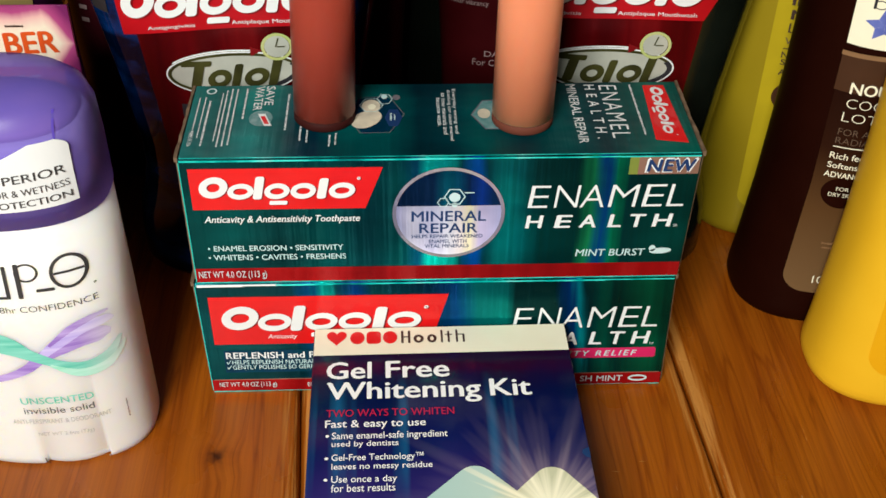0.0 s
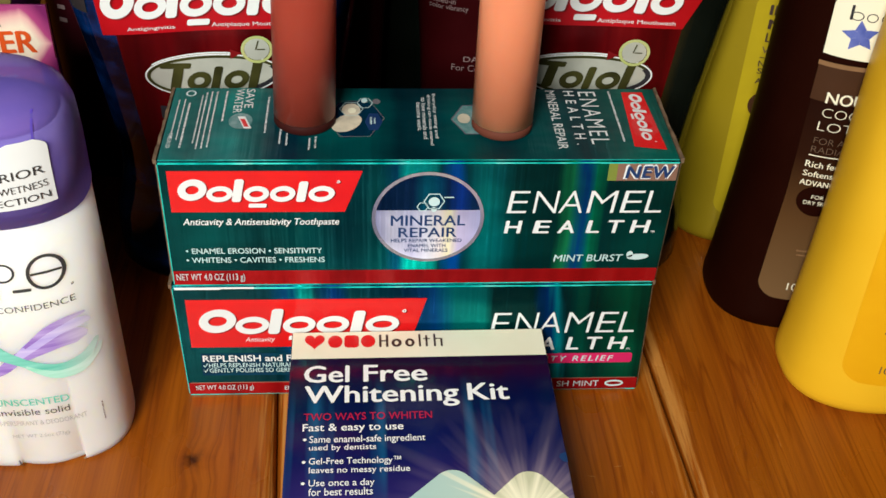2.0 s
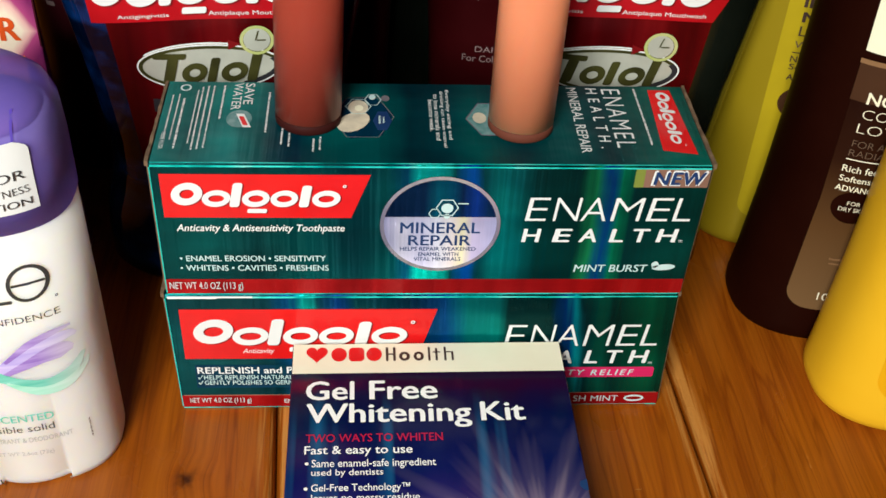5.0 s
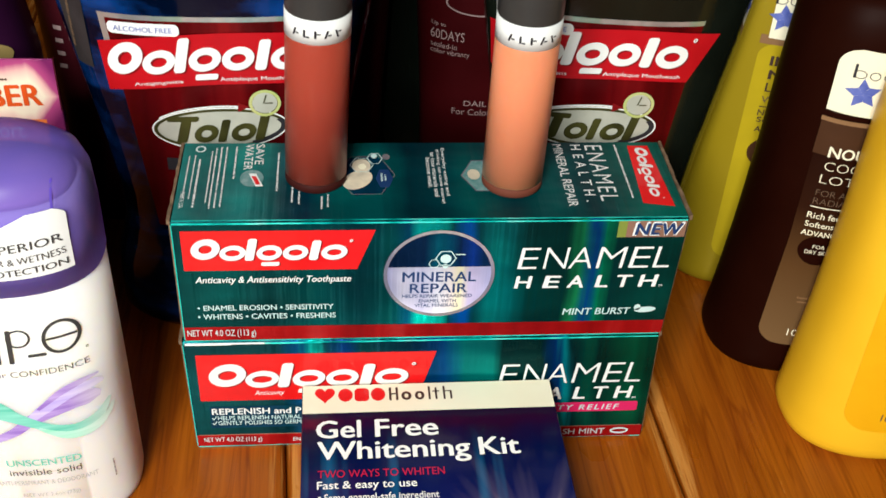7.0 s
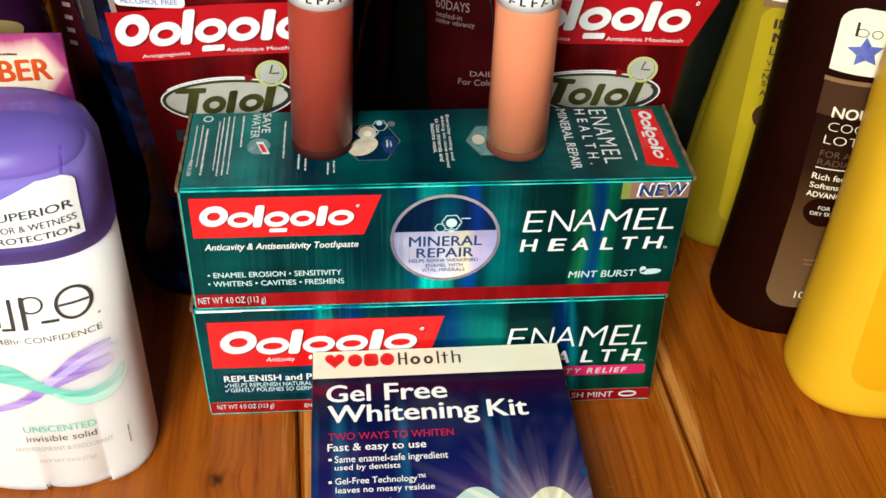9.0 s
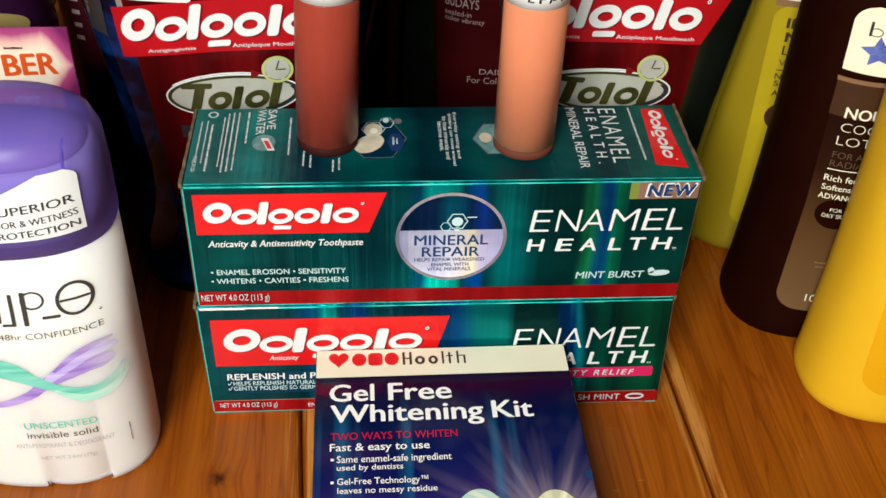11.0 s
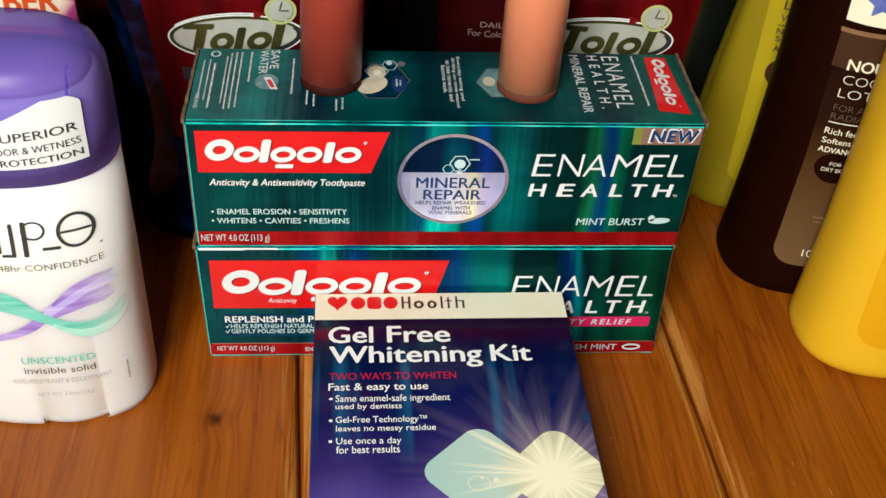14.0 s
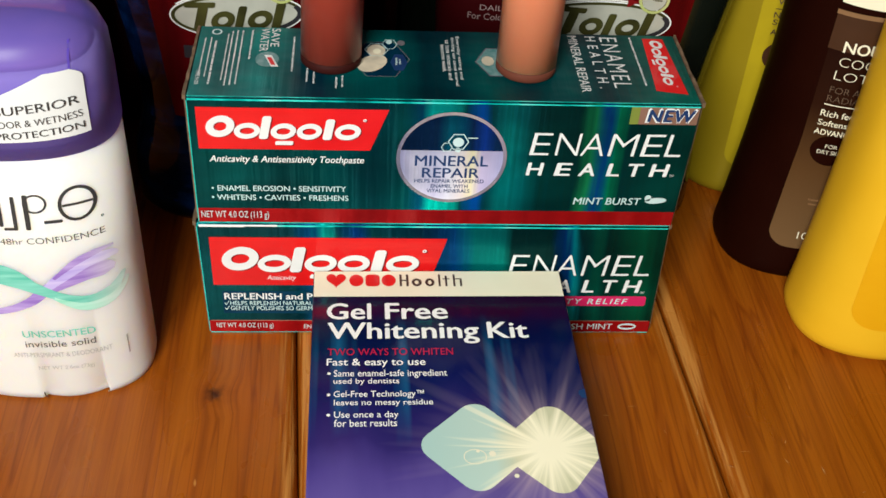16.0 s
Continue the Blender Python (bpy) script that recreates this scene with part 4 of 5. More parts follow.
           hoop(f, 0.0855, zz(85), 0.002, 0.002, 0.0003, 0.00035, 6), rect(f, 0.0925, 0.0958, zz(88.6), zz(89), 0.00035), oval(f, 0.0893, zz(83.9), 0.001, 0.001, 0.00035, n=10, nu=2)]
    part("molecule_mark", merged(mol), MAT_ICE, badge)
    set_apart("ENAMEL", ENAMEL_SPANS, 0.1137, 0.1663, zz(82.2), zz(91.2), f, MAT_WHITE, body, lean=0.1, weight=-0.012)
    set_apart("HEALTH", HEALTH_SPANS, 0.1135, 0.1632, zz(73.8), zz(79.0), f, MAT_WHITE, body, lean=0.1, weight=0.022)
    lettering("TM", 0.1638, 0.1654, zz(73.6), zz(74.6), f, MAT_WHITE, body)
    lettering("MINT BURST", 0.1315, 0.1556, zz(61.3), zz(64.3), f, MAT_ICE, body, lean=0.1, weight=0.008)
    put("swirl_mark", merged([oval(f, 0.161, zz(63.2), 0.0038, 0.0013, 0.0003, 0.6, 20, 2), oval(f, 0.158, zz(64.3), 0.0012, 0.0014, 0.0003, 0, 10, 2)]), MAT_ICE)
    new_flag = put("new_flag", rect(f, 0.1492, CW - 0.0006, zz(95.2), zz(102.2), 0.00015), MAT_COPPER, "copper foil corner flag", t)
    part("flag_edge", rect(f, 0.1462, 0.1492, zz(95.2), zz(102.2), 0.00015), MAT_LIME, new_flag)
    lettering("NEW", 0.1517, 0.1685, zz(96.1), zz(101.5), f, MAT_WHITE, new_flag, lean=0.12, weight=0.05, lift=0.0003, spacing=1.1)
    lettering("NEW", 0.1522, 0.1680, zz(96.5), zz(101.1), f, MAT_NAVY_INK, new_flag, lean=0.12, weight=0.034, lift=0.0005, spacing=1.1)
    # the top face
    s = on_top(CH)
    # overlay in a lighter foil: brightness of the lit top face painted in
    put("top_panel", rect(s, 0.0004, CW - 0.0004, 0.0009, CD - 0.0004, 0.00006), MAT_FOIL_TOP_LIT, "teal foil top with the light on it painted in", t)
    red = put("top_banner", fan(s, [(0.1578, 0.0442), (0.1653, 0.0442), (0.1666, 0.0066), (0.1560, 0.0086)], 0.00015), MAT_RED, "bright red brand banner", t)
    script_mark(WHITE_MARK, 0.1583, 0.1643, 0.0105, 0.0425, s, MAT_WHITE, red, turned=True)
    text_bars([(0.1528, 0.1536, 0.0105, 0.0445)], s, MAT_WHITE, body)
    lettering("ENAMEL", 0.1420, 0.1482, 0.0098, 0.0442, s, MAT_WHITE, body, turned=True, weight=-0.006, spacing=1.2)
    lettering("HEALTH.", 0.1368, 0.1405, 0.0094, 0.0446, s, MAT_WHITE, body, turned=True, weight=0.012, spacing=1.8)
    lettering("MINERAL REPAIR", 0.1304, 0.1337, 0.0068, 0.0449, s, MAT_WHITE, body, turned=True, weight=0.004)
    six = lambda u, v, ru, rv, turn=0: [(u + ru * math.cos(radians(60 * k + turn)), v + rv * math.sin(radians(60 * k + turn))) for k in range(6)]
    art = put("hexagon_window", fan(s, six(0.0632, 0.0262, 0.0098, 0.0132, 8), 0.00012), MAT_NAVY_FIELD, "dark foil hexagon with a beige glow", t)
    part("hexagon_line", hoop(s, 0.0632, 0.0262, 0.0100, 0.0134, 0.0003, 0.0002, 6), MAT_RIM, art)
    part("beige_glow", merged([oval(s, 0.0617, 0.0318, 0.0032, 0.0042, 0.0002, n=24), oval(s, 0.0603, 0.0232, 0.0048, 0.0058, 0.00022, 0.3, n=24)]), MAT_GLOW_PRINT, art)
    part("pale_spot", oval(s, 0.0620, 0.0312, 0.0014, 0.0018, 0.00028, n=16, nu=2), MAT_CREAM, art)
    part("navy_mark", fan(s, six(0.0694, 0.0240, 0.0030, 0.0062), 0.00022), MAT_NAVY_INK, art)
    text_bars([(0.0682, 0.0690, 0.0215, 0.0268), (0.0695, 0.0702, 0.0222, 0.0262)], s, MAT_ICE, art)
    mol = [hoop(s, 0.0618, 0.0322, 0.0042, 0.0050, 0.0003, 0.0003, 6), hoop(s, 0.0664, 0.0362, 0.0028, 0.0038, 0.0003, 0.0003, 6), oval(s, 0.0662, 0.0378, 0.0011, 0.0016, 0.0003, n=12, nu=2)]
    part("molecule_mark", merged(mol), MAT_ICE, art)
    part("dot_mark", oval(s, 0.0704, 0.0372, 0.0014, 0.0018, 0.0003, n=14, nu=2), MAT_RIM, art)
    put("hexagon_window", fan(s, [(0.1045 + 0.0085 * math.cos(radians(60 * k)), 0.0255 + 0.0105 * math.sin(radians(60 * k))) for k in range(6)], 0.00012), MAT_DULL_TEAL)
    put("pale_spot", oval(s, 0.1002, 0.0262, 0.0022, 0.0032, 0.0002, n=16, nu=2), MAT_GLOW_PRINT)
    put("hexagon_line", hoop(s, 0.1045, 0.0255, 0.0088, 0.0108, 0.0004, 0.0002, 6), MAT_RIM)
    for words, u, v0, v1 in (("Everyday eating and", 0.0904, 0.0135, 0.0425), ("drinking can cause enamel", 0.0886, 0.0092, 0.0418), ("to lose minerals and", 0.0868, 0.0130, 0.0400), ("become weak.", 0.0850, 0.0180, 0.0365)):
        lettering(words, u - 0.0008, u + 0.0007, v0, v1, s, MAT_WHITE, body, turned=True, weight=0.02)
    lettering("SAVE", 0.0252, 0.0282, 0.0328, 0.0455, s, MAT_WHITE, body, turned=True, weight=0.01)
    lettering("WATER", 0.0216, 0.0245, 0.0295, 0.0455, s, MAT_WHITE, body, turned=True, weight=0.01)
    tap = put("round_mark", oval(s, 0.0247, 0.0245, 0.0040, 0.0050, 0.0002, n=24), MAT_DULL_TEAL)
    part("pale_tube_mark", rect(s, 0.0249, 0.0274, 0.0195, 0.0272, 0.0003, lean=-0.35), MAT_WHITE, tap)
    part("red_tube_mark", rect(s, 0.0254, 0.0269, 0.0205, 0.0255, 0.0004, lean=-0.35), MAT_RED, tap)
    text_bars([(0.0183, 0.0190, 0.0235, 0.0440), (0.0150, 0.0156, 0.0075, 0.0437), (0.0132, 0.0138, 0.0068, 0.0437), (0.0115, 0.0121, 0.0068, 0.0430), (0.0102, 0.0107, 0.01, 0.041)], s, MAT_WHITE, body)
    text_bars([(0.0062, 0.0070, 0.0067, 0.036), (0.0046, 0.0051, 0.012, 0.0385), (0.0026, 0.0031, 0.013, 0.038)], s, MAT_WHITE, body)
    lettering("MADE IN USA", 0.0020, 0.0034, 0.0075, 0.0165, s, MAT_WHITE, body, turned=True)
    put("round_mark", hoop(s, 0.0062, 0.0425, 0.0018, 0.0020, 0.0006, 0.0003, 20), MAT_ICE)
    text_bars([(0.0330, 0.0337, 0.0165, 0.040), (0.0405, 0.0412, 0.0085, 0.0165), (0.0382, 0.0389, 0.0095, 0.019), (0.0480, 0.0487, 0.0060, 0.0135), (0.0500, 0.0507, 0.0070, 0.0145)], s, MAT_WHITE, body)
    return t


def lower_carton():
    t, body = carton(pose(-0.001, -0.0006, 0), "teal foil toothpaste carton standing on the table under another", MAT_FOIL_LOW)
    f = on_front(0)
    o = 0.001

    def put(name, me, mat, label="", parent=body):
        return part(name, me, mat, parent, label)

    put("red_stripe", rect(f, 0.0004, CW - 0.0004, 0.0004, 0.0061, 0.0001), MAT_RED_FOIL)
    banner = put("banner", region(f, 0.0236, 0.0456, lambda v: (0.0032 + o, 0.0818 + o + (v - 0.0236) * 0.28), 0.00015), MAT_RED, "bright red brand banner", t)
    script_mark(WHITE_MARK, 0.0077 + o, 0.0833, 0.0266, 0.0411, f, MAT_DARK_RED, banner, lift=0.0003, name="mark_shade_print")
    script_mark(WHITE_MARK, 0.0072 + o, 0.0828, 0.0270, 0.0415, f, MAT_WHITE, banner)
    lettering("Anticavity", 0.0229 + o, 0.0335 + o, 0.0256, 0.0284, f, MAT_WHITE, banner, lean=0.25)
    lettering("REPLENISH and P", 0.0070 + o, 0.0392 + o, 0.0168, 0.0198, f, MAT_WHITE, body, weight=0.02)
    lettering("HELPS REPLENISH NATURAL", 0.0089 + o, 0.0391 + o, 0.0140, 0.0160, f, MAT_ICE, body, weight=0.01)
    lettering("GENTLY POLISHES SO GERM", 0.0089 + o, 0.0391 + o, 0.0115, 0.0135, f, MAT_ICE, body, weight=0.01)
    ticks = []
    for v in (0.0140, 0.0115):
        ticks.append(fan(f, [(0.0068 + o, v + 0.0010), (0.0070 + o, v + 0.0012), (0.0075 + o, v + 0.0005), (0.0073 + o, v)], 0.0003))
        ticks.append(fan(f, [(0.0073 + o, v), (0.0075 + o, v), (0.0086 + o, v + 0.0019), (0.0083 + o, v + 0.0020)], 0.0003))
    put("tick_marks", merged(ticks), MAT_ICE)
    lettering("NET WT 4.0 OZ (113 g)", 0.0027 + o, 0.0243 + o, 0.0022, 0.0052, f, MAT_ICE, body, lift=0.0004)
    lettering("EN", 0.0358 + o, 0.0385 + o, 0.0025, 0.0044, f, MAT_ICE, body, lift=0.0004)
    set_apart("ENAMEL", ENAMEL_SPANS, 0.1111 + o, 0.1642 + o, 0.0289, 0.0385, f, MAT_WHITE, body, lean=0.12, weight=-0.012)
    set_apart("HEALTH", HEALTH_SPANS, 0.1111 + o, 0.1620 + o, 0.0208, 0.0267, f, MAT_WHITE, body, lean=0.12, weight=0.022)
    lettering("TM", 0.1622 + o, 0.1638 + o, 0.0202, 0.0212, f, MAT_WHITE, body)
    pink = put("pink_strip", rect(f, 0.1150, 0.1652 + o, 0.0139, 0.0187, 0.00015, 0.001), MAT_PINK, "pink printed strip", t)
    lettering("VITY RELIEF", 0.1298 + o, 0.1580 + o, 0.0150, 0.0176, f, MAT_ICE, pink, lean=0.2, weight=0.012, spacing=1.3)
    lettering("SH MINT", 0.1380 + o, 0.1541 + o, 0.0022, 0.0050, f, MAT_ICE, body, lift=0.0004)
    put("swirl_mark", hoop(f, 0.1598 + o, 0.0036, 0.0036, 0.0016, 0.0008, 0.0004, 20), MAT_ICE)
    # a rubbed, whitened piece of the top fold and the dark field behind the small print
    put("rubbed_fold", merged([rect(f, 0.0012, 0.0170, CH - 0.0011, CH - 0.0001, 0.00035), rect(f, 0.0170, 0.0285, CH - 0.0008, CH - 0.0001, 0.00035)]), MAT_BRIGHT)
    put("text_field", rect(f, 0.0062 + o, 0.0440, 0.0098, 0.0206, 0.00012), MAT_NAVY_FIELD)
    put("stripe_line", rect(f, 0.0014, CW - 0.0012, 0.0061, 0.0064, 0.00015), MAT_COPPER)
    return t


fit_ends(upper_carton(), right_low=0.0012)
fit_ends(lower_carton(), right_high=0.0008, left_low=0.0013, foot=0.0014)


# ---- lip colour tubes ----
def lip_tube(x, y, lean, label, fill, base):
    r = 0.0103
    t = thing("lip_colour_tube", pose(x, y, 0.1029, 0, lean, 0), label, "lip gloss", "lip colour tubes on the carton")
    part("clear_base", lathe([(r - 0.0008, 0), (r, 0.0008), (r, 0.0036)]), base, t, "clear plastic foot")
    part("tube", lathe([(r, 0.0037), (r, 0.0548), (r - 0.0002, 0.0552)]), fill, t, "glossy tube filled with lip colour")
    band = part("band", lathe([(r + 0.0001, 0.0553), (r + 0.0001, 0.0631)]), MAT_WHITE, t, "white paper band")
    part("cap", lathe([(r - 0.0002, 0.0632), (r, 0.0636), (r, 0.104), (r - 0.0008, 0.1052), (r - 0.003, 0.1056)]), MAT_CAP, t, "charcoal matt cap")
    su = on_round(r + 0.0001)
    marks = [rect(su, -0.0078 + 0.0034 * k, -0.0078 + 0.0034 * k + 0.0007, 0.0576, 0.0601, 0.0002, lean=(0.35, 0, 0, 0.35, -0.3)[k]) for k in range(5)]
    marks += [rect(su, -0.0078 + 0.0034 * k + 0.0008, -0.0078 + 0.0034 * k + 0.0019, v, v + 0.0005, 0.0002) for k, v in ((0, 0.0583), (1, 0.0576), (2, 0.0588), (3, 0.0583), (4, 0.0592))]
    part("brand_mark", merged(marks), MAT_BLACK_INK, band)
    return t


lip_tube(0.0462, 0.0247, 1.9, "rose-brown lip colour tube with a white band and charcoal cap", MAT_ROSE, MAT_ROSE_BASE)
lip_tube(0.1127, 0.0214, 0.6, "peach lip colour tube with a white band and charcoal cap", MAT_PEACH, MAT_PEACH_BASE)


# ---- whitening kit ----
def whitening_kit():
    t = thing("whitening_kit_box", pose(0.0400, -0.0036, 0, 0, 0, 0.55), "navy and violet whitening kit carton lying flat against the cartons", "carton")
    w, h, d = 0.0898, 0.128, 0.0322
    body = part("body", box_bm(0, w, -h, 0, 0, d, 0.0006, 3), MAT_KIT, t)
    s = on_top(d)
    px = lambda v: v * MM - 0.0400
    py = lambda v: v * MM + 0.0036
    head = part("white_header", rect(s, 0.0003, w - 0.0003, py(-17.4), -0.0003, 0.00012), MAT_CREAM, t, "cream white header strip")
    part("header_side", box_bm(0.0005, w - 0.0005, -0.0001, 0.0002, 0.0008, d - 0.0005), MAT_CREAM, head)
    c = (px(48.1), py(-8.6))
    heart = []
    for k in range(40):
        a = 2 * math.pi * k / 40
        heart.append((c[0] + 0.00345 * math.sin(a) ** 3 * 1.02, c[1] + 0.00026 * (13 * math.cos(a) - 5 * math.cos(2 * a) - 2 * math.cos(3 * a) - math.cos(4 * a))))
    part("heart_mark", fan(s, heart, 0.0003), MAT_RED, head)
    script_mark([(0.0, 0.3, 0, 1, "round"), (0.34, 0.64, 0, 1, "bar"), (0.68, 0.98, 0, 1, "round")], px(52.8), px(69.8), py(-12.2), py(-5.8), s, MAT_RED, head, lean=0.0, lift=0.0003)
    script_mark([(0.0, 0.035, 0, 1, "bar"), (0.1, 0.135, 0, 1, "bar"), (0.03, 0.11, 0.45, 0.55, "bar"), (0.18, 0.33, 0, 0.66, "ring"), (0.38, 0.52, 0, 0.66, "ring"), (0.58, 0.61, 0, 1, "bar"), (0.68, 0.71, 0, 0.9, "bar"), (0.645, 0.75, 0.58, 0.66, "bar"), (0.8, 0.83, 0, 1, "bar"), (0.9, 0.93, 0, 0.66, "bar"), (0.82, 0.92, 0.58, 0.66, "bar")], px(70.8), px(95.0), py(-12.2), py(-5.8), s, MAT_BROWN_INK, head, lean=0.0, lift=0.0003)
    W = MAT_BRIGHT
    lettering("Gel", px(45.2), px(60.2), py(-29.2), py(-21.2), s, W, body, weight=0.02)
    lettering("Free", px(65.4), px(86.8), py(-29.2), py(-21.2), s, W, body, weight=0.02)
    lettering("Whitening", px(45.6), px(97.0), py(-41.3), py(-31.0), s, W, body, weight=0.02)
    lettering("Kit", px(100.4), px(114.0), py(-38.8), py(-31.0), s, W, body, weight=0.02)
    lettering("TWO WAYS TO WHITEN", px(45.6), px(87.6), py(-46.7), py(-43.5), s, MAT_CRIMSON_INK, body, weight=0.006)
    lettering("Fast & easy to use", px(45.4), px(78.0), py(-52.4), py(-48.2), s, W, body, weight=0.012)
    for words, x0, x1, y0, y1 in (("Same enamel-safe ingredient", 47.7, 84.9, -57.3, -53.5), ("used by dentists", 47.7, 69.0, -60.3, -57.3), ("Gel-Free Technology™", 47.8, 76.8, -66.2, -62.7), ("leaves no messy residue", 47.9, 79.5, -69.7, -66.6),
                                  ("Use once a day", 48.0, 68.3, -75.0, -71.6), ("for best results", 48.0, 67.7, -77.9, -75.0)):
        lettering(words, px(x0), px(x1), py(y0), py(y1), s, W, body, weight=0.004)
    for y in (-55.0, -64.4, -73.0):
        part("bullet", oval(s, px(46.2), py(y), 0.0006, 0.0006, 0.0003, n=12, nu=1), W, body)

    # the pictured strip: two rounded squares that meet below the burst
    def rounded(cx, cy, half, turn, radius):
        pts = []
        for k in range(4):
            a0 = turn + 90 * k
            corner = (half - radius) * math.sqrt(2)
            ox, oy = cx + corner * math.cos(radians(a0)), cy + corner * math.sin(radians(a0))
            pts += [(min(w - 0.0004, ox + radius * math.cos(radians(a0 + d))), oy + radius * math.sin(radians(a0 + d))) for d in (-45, -30, -15, 0, 15, 30, 45)]
        return pts

    part("pictured_strip", merged([fan(s, rounded(0.0522, -0.0826, 0.0140, 88, 0.0060), 0.00015), fan(s, rounded(0.0765, -0.0840, 0.0140, 90, 0.0060), 0.00018)]), MAT_BURST, body, "pale printed whitening strip with a bright burst")
    drops = [hoop(s, 0.0512, -0.0869, 0.0036, 0.0030, 0.0003, 0.00025, 24), oval(s, 0.0522, -0.0848, 0.0006, 0.0005, 0.00025, n=10, nu=1), oval(s, 0.0566, -0.0858, 0.0011, 0.0011, 0.00025, n=12, nu=1), oval(s, 0.0632, -0.0945, 0.0008, 0.0008, 0.00025, n=12, nu=1)]
    part("bubble_print", merged(drops), MAT_CREAM, body)
    part("torn_patch", fan(s, [(w - 0.0001, py(-62.6)), (w - 0.0022, py(-63.4)), (w - 0.0026, py(-65.0)), (w - 0.0016, py(-66.6)), (w - 0.0001, py(-67.0))], 0.0002), MAT_NAVY_INK, body)


whitening_kit()


# ---- deodorant ----
def deodorant():
    t = thing("deodorant_stick", pose(-0.0524, -0.0136, 0), "white deodorant stick with a violet clear cap", "deodorant")
    a, b, p = 0.0345, 0.0226, 2.5
    rows = [(0, a - 0.0014, b - 0.0014, p), (0.0010, a - 0.0003, b - 0.0003, p), (0.003, a, b, p), (0.0042, a, b, p), (0.0060, a, b, p), (0.060, a, b, p), (0.1022, a - 0.0004, b - 0.0004, p)]
    barrel = loft(rows, 360)
    # the turning foot shows through an opening in the skirt, a little set back
    x0, x1 = on_loft(rows)(-0.0004, 0.001, 0)[0], on_loft(rows)(0.0208, 0.001, 0)[0]
    for v in barrel.vertices:
        if v.co.y < 0 and x0 < v.co.x < x1 and v.co.z < 0.005:
            q = abs((v.co.x - x0) / (x1 - x0) * 2 - 0.9)
            v.co.y += 0.0004 + 0.0016 * min(1.0, q) ** 2
    body = part("body", barrel, MAT_STICK, t, "white plastic barrel with printed front")
    cap_rows = [(0.1024, a, b, p), (0.120, a, b, p), (0.131, a - 0.0006, b - 0.0006, p), (0.1365, a - 0.0028, b - 0.002, p), (0.1400, a - 0.0068, b - 0.0055, p), (0.1422, a - 0.0125, b - 0.0105, p), (0.1430, a - 0.020, b - 0.016, p)]
    cap = part("cap", loft(cap_rows), MAT_VIOLET, t, "violet translucent cap")
    s, c = on_loft(rows), on_loft(cap_rows)
    # foot slots: flat strips, the shade in the gaps put into their colour
    for u in (0.0205, -0.0004):
        part("foot_slot", rect(s, u, u + 0.0005, 0.0002, 0.0042 if u < 0 else 0.0022, 0.0002, lean=-0.1), MAT_GREY_INK if u < 0 else MAT_CARD, body)
    # the pale dome of the stick inside the clear cap, its neck, and the cap's moulded seam
    step = lambda z, d: (z, a - d, b - d * 0.9, p)
    part("inner_collar", loft([step(0.1188, 0.0045), step(0.1196, 0.0026), step(0.1215, 0.0022), step(0.1262, 0.0022), step(0.1285, 0.0030), step(0.1298, 0.0044)]), MAT_VIOLET_IN, cap, "pale lavender collar inside the cap")
    # second loft: an added dome, reflections in the cap's empty top painted on it
    part("stick_top", loft([step(0.1299, 0.0046), step(0.1318, 0.0062), step(0.1335, 0.0100), step(0.1343, 0.0150), step(0.1346, 0.0190)]), MAT_CAP_REFLECTION, cap, "dark violet dome added for the reflections inside the clear cap")
    part("inner_neck", loft([step(0.1026, 0.0062), step(0.1186, 0.0062)]), MAT_VIOLET_IN, cap)
    part("cap_seam", rect(c, 0.0258, 0.0264, 0.1300, 0.1378, 0.0004, nu=3), MAT_VIOLET_SEAM, cap)

    def patch_edges(v):
        left = -0.02 if v < 0.112 else -0.02 + (v - 0.112) / 0.018 * 0.038
        return min(left, 0.0205), 0.0290 - 0.0030 * max(0.0, (v - 0.1275) / 0.0032) ** 2

    patch = part("white_patch", region(c, 0.1092, 0.1307, patch_edges, 0.0005, 24, 24), MAT_WHITE, cap, "white sticker with a curved top edge")
    lettering("SUPERIOR", 0.0048, 0.0273, 0.1184, 0.1212, c, MAT_GREY_INK, patch, lift=0.0008, tilt=0.0014)
    lettering("ODOR & WETNESS", 0.0030, 0.0275, 0.1141, 0.1164, c, MAT_GREY_INK, patch, lift=0.0008, weight=-0.008, tilt=0.0012)
    lettering("PROTECTION", 0.0040, 0.0276, 0.1103, 0.1126, c, MAT_GREY_INK, patch, lift=0.0008, tilt=0.0010)
    script_mark([(0.0, 0.04, 0.1, 0.86, "bar"), (0.14, 0.18, 0.0, 0.86, "bar"), (0.03, 0.16, 0.0, 0.07, "bar"), (0.26, 0.31, 0.0, 0.9, "bar"), (0.26, 0.5, 0.42, 0.9, "hoop"), (0.44, 0.62, 0.14, 0.22, "bar"), (0.60, 0.97, 0.12, 1.0, "hoop"), (0.64, 0.93, 0.52, 0.58, "bar"), (0.975, 1.0, 0.04, 0.10, "ring")], -0.0010, 0.0284, 0.0765, 0.0914, s, MAT_GREY_INK, body, lean=0.05, lift=0.0003)
    lettering("48hr CONFIDENCE", -0.0024, 0.0281, 0.0709, 0.0733, s, MAT_GREY_INK, body, weight=-0.008)

    def ribbon(name, points, mat, lay=0):
        """A printed ribbon along a few centre points (u, v, width)."""
        verts, n = [], 10
        pts = points
        rows2 = []
        for i in range(len(pts) - 1):
            p0, p1, p2, p3 = pts[max(0, i - 1)], pts[i], pts[i + 1], pts[min(len(pts) - 1, i + 2)]
            for k in range(n):
                f = k / n
